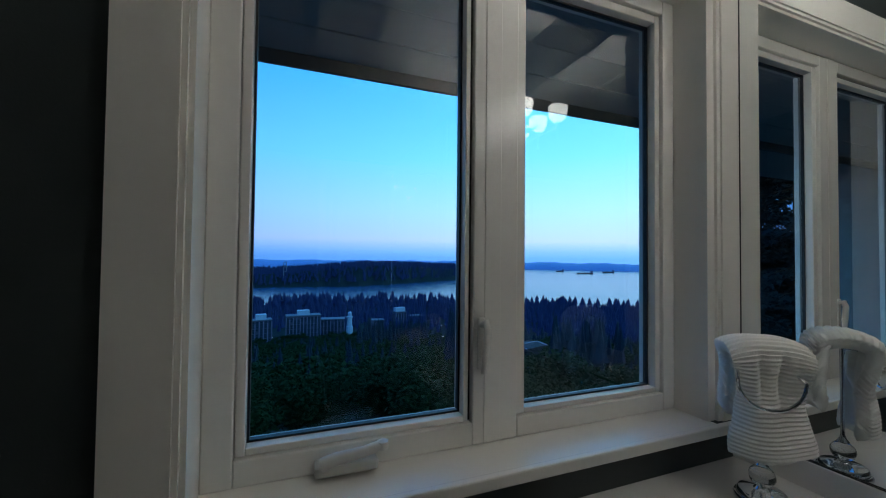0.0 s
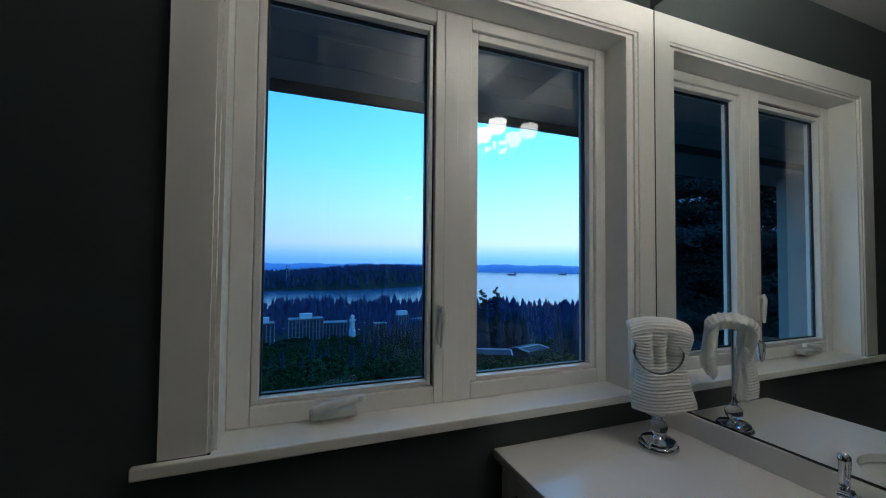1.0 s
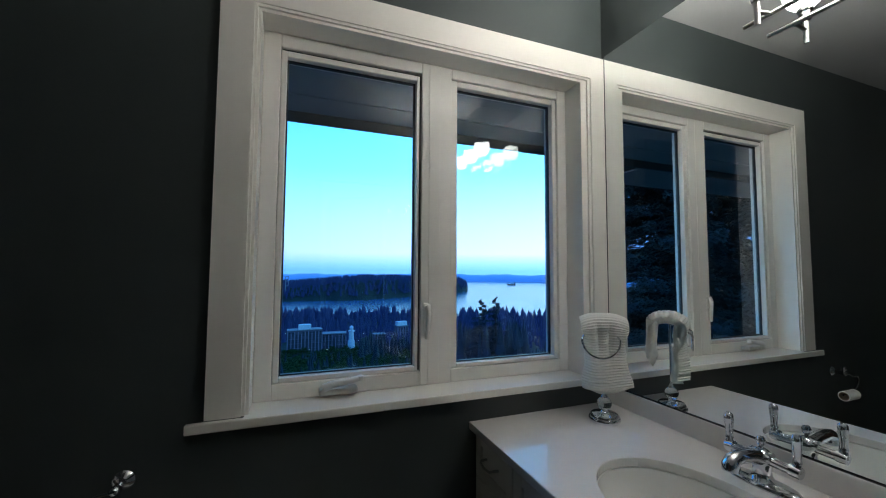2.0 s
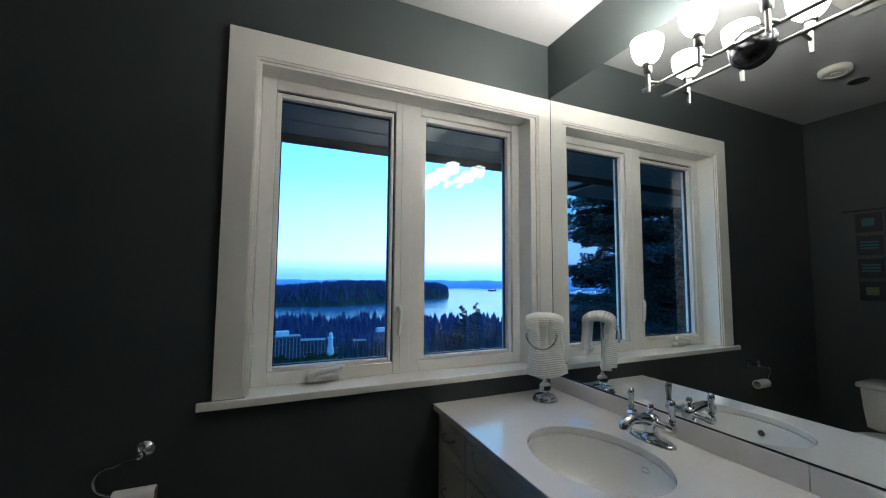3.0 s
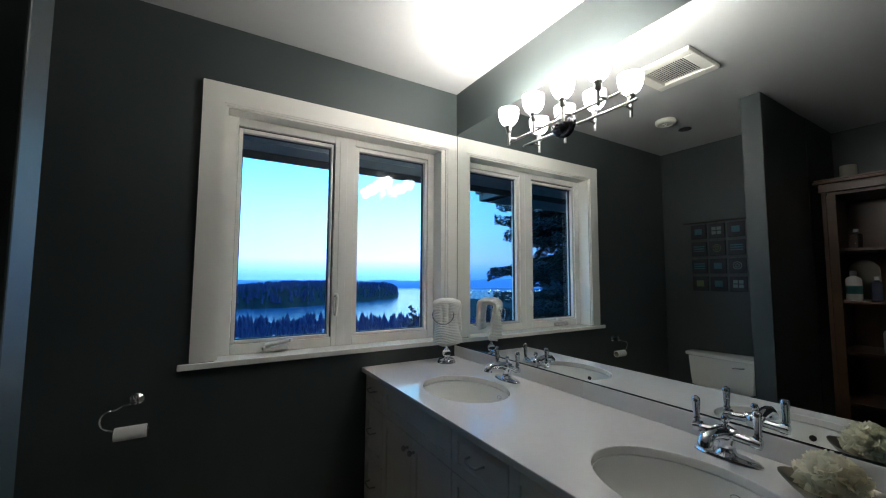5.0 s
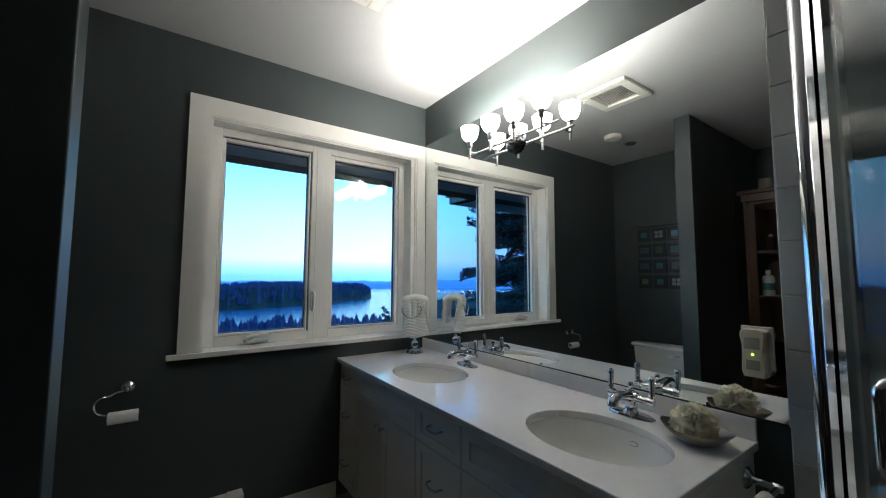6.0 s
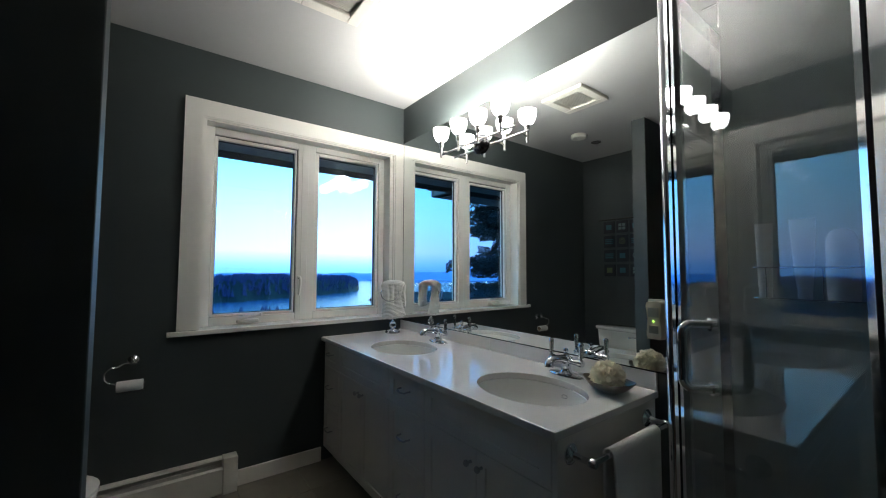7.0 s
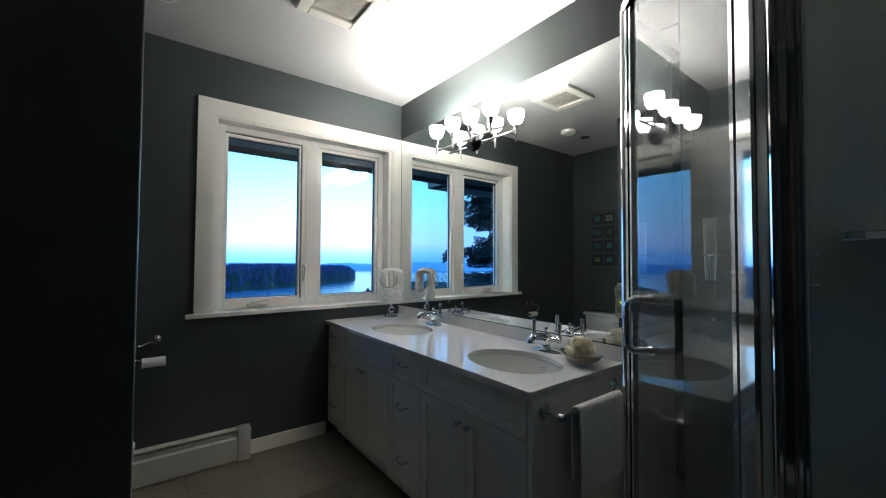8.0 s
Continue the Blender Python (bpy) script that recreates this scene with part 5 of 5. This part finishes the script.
def clear_of_town(r, a):
    if r > shore(a) - 20:
        return False
    return not (450 < r < 660 and -12 < a < 14 and rng.random() < 0.75)


woods("shore_woods", scatter(4200, 560, 985, -52, 56, 14, 26, 0.75, clear_of_town) + scatter(520, 880, 975, -16, 56, 20, 40, 1.3, clear_of_town), CT, HAZED, "dark conifer woods along the near shore", 1)


def on_island(r, a):
    i = island(a)
    return bool(i) and i[0] + 10 < r < i[0] + 620 and r < i[1]


woods("island_woods", scatter(4500, 1450, 3150, -22, 24.4, 13, 32, 0.9, on_island), CT, HAZED, "dense dark woods covering the island", 2)
def crowd(n, r0, r1, a0, a1, e0, e1):
    """A stand of tall firs whose tops reach a given range of sight lines."""
    out = []
    for _ in range(n):
        r, a, e = rng.uniform(r0, r1), rng.uniform(a0, a1), rng.uniform(e0, e1)
        z = height(r, a)
        h = 1.3 + r * math.tan(radians(e)) - z
        out.append((r * math.sin(radians(a)), r * math.cos(radians(a)), z - 0.5, h, h * 0.62))
    return out


woods("hillside_conifers", scatter(650, 90, 560, -52, 56, 9, 19, 0.75, clear_of_town, FIR_LINE) + crowd(90, 115, 190, 22, 33, -8.5, -6.1) + crowd(40, 110, 190, 37, 46, -9.5, -6.8) + crowd(12, 380, 480, 8.7, 11.2, -9.6, -7.8) + crowd(70, 430, 560, 11, 19, -10.2, -8.6), CT, CONIFER, "dark conifers on the hillside below", 3)
woods("hillside_leafy_woods", scatter(1900, 60, 520, -52, 56, 7, 12, 1.1, clear_of_town, LEAFY_LINE) + scatter(420, 380, 548, -12, 13, 4, 9, 1.4, None, [(-52, -10.5), (56, -10.5)]), LT, LEAFY, "green leafy woods on the hillside below", 4)
woods("near_leafy_woods", scatter(170, 20, 80, -52, 56, 3.5, 8.0, 1.2, None, NEAR_LINE) + scatter(70, 34, 64, 20, 40, 3.5, 9.0, 1.2, None, NEAR_LINE), [leafy_template(rng, 3000, 0.018) for _ in range(4)], LEAFY, "dark green leafy trees below the window", 5)


def conifer(x, y, z0, h, spread, seed, label, dens=1.0, spray=1.0):
    """Tapered trunk, drooping limbs and many needle sprays."""
    rg = random.Random(seed)
    t = thing("conifer_tree", (x, y, z0), label, "tree")
    bm = bmesh.new()
    tube(bm, [(x, y, z0), (x, y, z0 + h * 0.5), (x, y, z0 + h)], [h * 0.014, h * 0.008, 0.02], 10)
    part("trunk", bm, BARK, t, smooth=True)
    limbs, V, F = bmesh.new(), [], []
    n = int(105 * dens)
    for k in range(n):
        f = 0.06 + 0.93 * k / n
        L = spread * (1 - f) ** 0.75 * rg.uniform(0.50, 1.05) + 0.25
        a = rg.uniform(0, 6.283)
        d = Vector((math.cos(a), math.sin(a), 0))
        p0 = Vector((x, y, z0 + h * f))
        p1, p2 = p0 + d * L * 0.55 + Vector((0, 0, -0.10 * L)), p0 + d * L + Vector((0, 0, -0.16 * L + rg.uniform(-0.1, 0.15) * L))
        tube(limbs, [p0, p1, p2], [0.05, 0.03, 0.01], 5)
        m = int(48 * L * dens / spray) + 8
        for q in range(m):
            u = rg.uniform(0.12, 1.03)
            c = p0.lerp(p1, u / 0.55) if u < 0.55 else p1.lerp(p2, (u - 0.55) / 0.45)
            w = 0.34 * L * (1.05 - u) + 0.10
            s = d.cross(Vector((0, 0, 1)))
            c = c + s * rg.uniform(-w, w) + Vector((0, 0, rg.uniform(-0.42, 0.10)))
            e = (d * rg.uniform(0.3, 1) + s * rg.uniform(-1, 1) + Vector((0, 0, rg.uniform(-0.7, 0.1)))).normalized()
            g = e.cross(Vector((rg.uniform(-1, 1), rg.uniform(-1, 1), 1))).normalized()
            ln, wd = spray * rg.uniform(0.16, 0.34), spray * rg.uniform(0.05, 0.10)
            b = len(V)
            V += [c - e * ln * 0.4 - g * wd * 0.6, c + g * wd, c + e * ln * 0.8, c - g * wd]
            F.append((b, b + 1, b + 2, b + 3))
    part("limbs", limbs, BARK, t)
    me = bpy.data.meshes.new("crown")
    o = Vector((x, y, z0))
    me.from_pydata([(v - o)[:] for v in V], [], F)
    me.materials.append(CONIFER)
    cr = new("crown", me)
    cr.parent = t
    ORG[cr] = o


def polar(r, a):
    return r * math.sin(radians(a)), r * math.cos(radians(a))


conifer(-15.2, 12.0, -11, 30, 6.5, 23, "tall dark conifer close beside the house", 3.4, 0.62)
conifer(-17.5, 8.2, -10, 32, 7.0, 15, "tall dark conifer further along the house side", 2.2, 0.8)
conifer(-22.5, 14.3, -12, 31, 7.5, 19, "tall dark conifer behind the two beside the house", 2.3, 1.0)
for r, a, top, sd in ((120, 26.4, -7.1, 3), (128, 28.5, -6.6, 4)):
    x, y = polar(r, a)
    z = height(r, a)
    conifer(x, y, z, top - z, 10.0, sd, "dark conifer rising above the woods against the water", 0.95, 2.2)

# ---- town below ----
CONCRETE = material("pale_concrete", (0.17, 0.14, 0.19), 0.8, vary=0.15, grain=0.5, stain=0.1, bump=0)
ROOFING = material("flat_roof", (0.20, 0.21, 0.23), 0.9, bump=0)
DARKWIN = material("dark_windows", (0.03, 0.04, 0.06), 0.1, bump=0)
STREETLIGHT = glowing("street_lamp_glow", (1.0, 0.86, 0.66), 7.0)


FACADE = material("shaded_facade", (0.085, 0.07, 0.10), 0.8, vary=0.2, grain=0.5, stain=0.1, bump=0)
PIER = material("pale_pier", (0.24, 0.20, 0.26), 0.8, vary=0.15, grain=0.5, stain=0.1, bump=0)
WHITEWALL = material("white_render", (0.55, 0.56, 0.60), 0.7, bump=0)


def flats(r, az, w, d, h, turn, label, penthouse=0.0):
    x, y = polar(r, az)
    z = height(r, az) - 1
    t = thing("apartment_building", (x, y, z), label, "building", "flats below the hill")
    rot = Matrix.Translation((x, y, 0)) @ Matrix.Rotation(radians(turn), 4, "Z") @ Matrix.Translation((-x, -y, 0))

    def add(name, bm, mat, parent=t):
        bmesh.ops.transform(bm, matrix=rot, verts=bm.verts)
        return part(name, bm, mat, parent)
    add("wall", boxes((x - w / 2, x + w / 2, y - d / 2, y + d / 2, z, z + h)), FACADE)
    add("roof", boxes((x - w / 2 - 0.5, x + w / 2 + 0.5, y - d / 2 - 0.5, y + d / 2 + 0.5, z + h, z + h + 0.9)), ROOFING)
    if penthouse:
        add("penthouse", boxes((x - w * penthouse, x + w * penthouse, y - d * 0.3, y + d * 0.3, z + h + 0.9, z + h + 7)), WHITEWALL)
    m = int(w / 4.2)
    for i in range(m + 1):
        xx = x - w / 2 + i * w / m
        add("pier", boxes((xx - 0.45, xx + 0.45, y - d / 2 - 0.9, y - d / 2 + 0.05, z, z + h - 1.5 - 2.5 * (i % 3 == 1))), PIER)
    n = int(h / 3.1)
    for k in range(n):
        zz = z + 1 + k * 3.1
        bm = bmesh.new()
        for i in range(m):
            xx = x - w / 2 + (i + 0.5) * w / m
            if rng.random() < 0.9:
                box(bm, xx - 1.3, xx + 1.3, y - d / 2 - 0.12, y - d / 2 + 0.1, zz, zz + 2.0)
        add("window_row", bm, DARKWIN).update_tag()
        if k % 2 == 0 and k < n - 1:
            add("balcony", boxes((x - w * 0.46, x - w * 0.1, y - d / 2 - 1.4, y - d / 2, zz - 0.5, zz - 0.2), (x + w * 0.12, x + w * 0.45, y - d / 2 - 1.4, y - d / 2, zz - 0.5, zz - 0.2)), CONCRETE)


flats(560, 1.0, 44, 18, 30, 4, "grey mid-rise apartment block among dark trees", 0.18)
flats(575, 5.0, 33, 18, 22, -6, "grey mid-rise apartment block with flat roof")
flats(535, -4.4, 24, 16, 29, 10, "pale apartment building with stepped top among trees", 0.25)
flats(540, -9.5, 30, 16, 18, 0, "pale apartment building on the lower slope")
flats(640, 14.6, 19, 14, 24, 12, "pale apartment block with white top", 0.45)
flats(600, 11.4, 18, 14, 16, 5, "low grey apartment building among dark trees")
flats(680, 17.0, 34, 14, 12, 5, "low pale building among dark trees")
x, y = polar(545, 7.4)
z = height(545, 7.4)
lt = thing("white_tower", (x, y, z), "small white tower with a lit lantern top", "tower")
bm = bmesh.new()
lathe(bm, [(5.0, z), (4.6, z + 13), (3.6, z + 13.2), (3.0, z + 25), (4.6, z + 25.3), (4.6, z + 26.8), (2.6, z + 27.0), (2.6, z + 31.0), (3.4, z + 31.2), (0.2, z + 34)], (x, y, 0), 12)
part("tower_shaft", bm, WHITEWALL, lt)
# roofs of near houses in the trees
SHINGLE = material("grey_shingle", (0.022, 0.022, 0.026), 0.8, vary=0.3, grain=2, stain=0.3, bump=0)
EDGING = material("pale_fascia", (0.50, 0.50, 0.52), 0.6, bump=0)
for r, az, w, rise, ridge, turn in ((66, 27.6, 5.4, 0.35, -14.0, -24), (74, 33.2, 4.6, 0.3, -14.9, 16)):
    x, y = polar(r, az)
    z = height(r, az)
    tall = ridge - rise - z
    spin = Matrix.Translation((x, y, 0)) @ Matrix.Rotation(radians(turn), 4, "Z") @ Matrix.Translation((-x, -y, 0))
    hs = thing("house", (x, y, z), "dark house with pale-edged grey gable roof among trees", "house")
    wl, rf, fa = boxes((x - w / 2, x + w / 2, y - 1.9, y + 1.9, z - 2, z + tall)), bmesh.new(), bmesh.new()
    a = [rf.verts.new((x - w / 2 - 0.6, y + q, z + p)) for q, p in ((-2.4, tall), (0, tall + rise), (2.4, tall), (2.4, tall - 0.2), (0, tall - 0.2 + rise), (-2.4, tall - 0.2))]
    b = [rf.verts.new((v.co.x + w + 1.2, v.co.y, v.co.z)) for v in a]
    for i in range(6):
        rf.faces.new((a[i], a[(i + 1) % 6], b[(i + 1) % 6], b[i]))
    rf.faces.new(a), rf.faces.new(b)
    for e in (-1, 1):
        tube(fa, [(x + e * (w / 2 + 0.62), y - 2.45, z + tall), (x + e * (w / 2 + 0.62), y, z + tall + rise + 0.02)], 0.10, 6)
    tube(fa, [(x - w / 2 - 0.6, y, z + tall + rise + 0.02), (x + w / 2 + 0.6, y, z + tall + rise + 0.02)], 0.09, 6)
    for nm, bm, mt in (("wall", wl, SHINGLE), ("roof", rf, SHINGLE), ("roof_edging", fa, EDGING)):
        bmesh.ops.transform(bm, matrix=spin, verts=bm.verts)
        part(nm, bm, mt, hs)
# lamps of the town, far off
bm = bmesh.new()
for k in range(34):
    r, az = rng.uniform(430, 700), rng.uniform(-13, 45)
    x, y = polar(r, az)
    z = height(r, az) + rng.uniform(9, 15)
    bmesh.ops.create_icosphere(bm, subdivisions=1, radius=rng.uniform(0.14, 0.32), matrix=Matrix.Translation((x, y, z)))
for k in range(60):
    r, az = rng.uniform(2300, 3100), rng.uniform(-46, -31)
    x, y = polar(r, az)
    bmesh.ops.create_icosphere(bm, subdivisions=1, radius=rng.uniform(0.8, 1.8), matrix=Matrix.Translation((x, y, height(r, az) + rng.uniform(8, 25))))
tagged(part("town_lights", bm, STREETLIGHT), "scattered small warm lights of the town", "lights", kind="stuff")
bm = bmesh.new()
for k in range(260):
    r, az = rng.uniform(2000, 3150), rng.uniform(-50, -30)
    x, y = polar(r, az)
    w, h = rng.uniform(12, 40), rng.uniform(6, 22)
    z = height(r, az)
    box(bm, x - w / 2, x + w / 2, y - 8, y + 8, z - 2, z + h)
tagged(part("harbour_sheds", bm, WHITEWALL), "pale harbour sheds on the far flat", "sheds", kind="stuff")


def ship(r, az, L, label):
    x, y = polar(r, az)
    t = thing("cargo_ship", (x, y, SEA), label, "ship", "anchored ships")
    bm = bmesh.new()
    pts = [(-L / 2, -9), (L * 0.42, -9), (L / 2, 0), (L * 0.42, 9), (-L / 2, 9)]
    prism(bm, [(x + a, y + b) for a, b in pts], SEA - 1, SEA + 9)
    part("hull", bm, material("ship_hull", (0.05, 0.04, 0.045), 0.6, bump=0), t)
    part("bridge_house", boxes((x + L * 0.36, x + L * 0.43, y - 8, y + 8, SEA + 9, SEA + 24)), CONCRETE, t)
    for k in range(4):
        xx = x - L * 0.38 + k * L * 0.17
        part("crane", boxes((xx, xx + 2, y - 1, y + 1, SEA + 9, SEA + 17)), CONCRETE, t)


ship(3700, 38.2, 80, "small dark freighter at anchor on the water")
ship(3300, 41.6, 160, "long dark bulk freighter at anchor")
ship(3700, 44.6, 130, "dark freighter at anchor near the far shore")
ship(3400, 31.0, 80, "dark freighter moored off the point")
x, y = polar(1650, -1.4)
bt_ = thing("bridge_tower", (x, y, SEA), "tall steel suspension bridge tower", "bridge")
for dx in (-5, 5):
    part("leg", boxes((x + dx - 1.3, x + dx + 1.3, y - 2, y + 2, SEA, SEA + 96)), ROOFING, bt_)
for k in range(5):
    part("cross_beam", boxes((x - 3.7, x + 3.7, y - 1.5, y + 1.5, SEA + 18 + k * 19, SEA + 20.5 + k * 19)), ROOFING, bt_)

# ---- tiles of the shower wall and the floor ----
def tile_mesh(w, h, d, name, mat, flat):
    bm = boxes((-d if not flat else -w / 2, 0 if not flat else w / 2, -w / 2 if not flat else -h / 2, w / 2 if not flat else h / 2, -h / 2 if not flat else -d, h / 2 if not flat else 0))
    bmesh.ops.bevel(bm, geom=list(bm.edges), offset=0.0015, segments=1, affect="EDGES")
    me = bpy.data.meshes.new(name)
    bm.to_mesh(me)
    bm.free()
    me.materials.append(mat)
    return me


P = 0.152
part("tile_bed", boxes((-0.004, -0.0005, -1.907 - P, -1.907, 0.0, 2.44)), WGROUT, wall_east, "pale grout bed")
SURROUND = material("smooth_shower_panel", (0.50, 0.54, 0.51), 0.25, vary=0.05, grain=8, stain=1.5, bump=0.0)
part("shower_panel", boxes((-0.011, -0.0005, YS + 0.012, -1.909 - P, 0.0, 2.44), bevel=0.002), SURROUND, wall_east, "smooth grey shower wall panel")
part("shower_panel", boxes((-0.90, -0.012, YS + 0.0005, YS + 0.011, 0.0, 2.44), bevel=0.002), SURROUND, wall_south, "smooth grey shower wall panel")
tm = tile_mesh(P - 0.003, P - 0.003, 0.007, "tile", WALLTILE, False)
for k in range(16):
    piece("tile", tm, wall_east, (-0.0042, -1.908 - P * 0.5, 0.002 + P * (k + 0.5)))
FT = 0.335
fm = tile_mesh(FT - 0.004, FT - 0.004, 0.009, "tile", FLOORTILE, True)
for i in range(-6, 4):
    for k in range(11):
        x, y = -1.0875 + FT * (i + 0.5), -0.30 + FT * 0.5 - FT * k
        if x - FT / 2 < 0.0 and x > XH:
            piece("tile", fm, floor, (x, y, 0.0015))
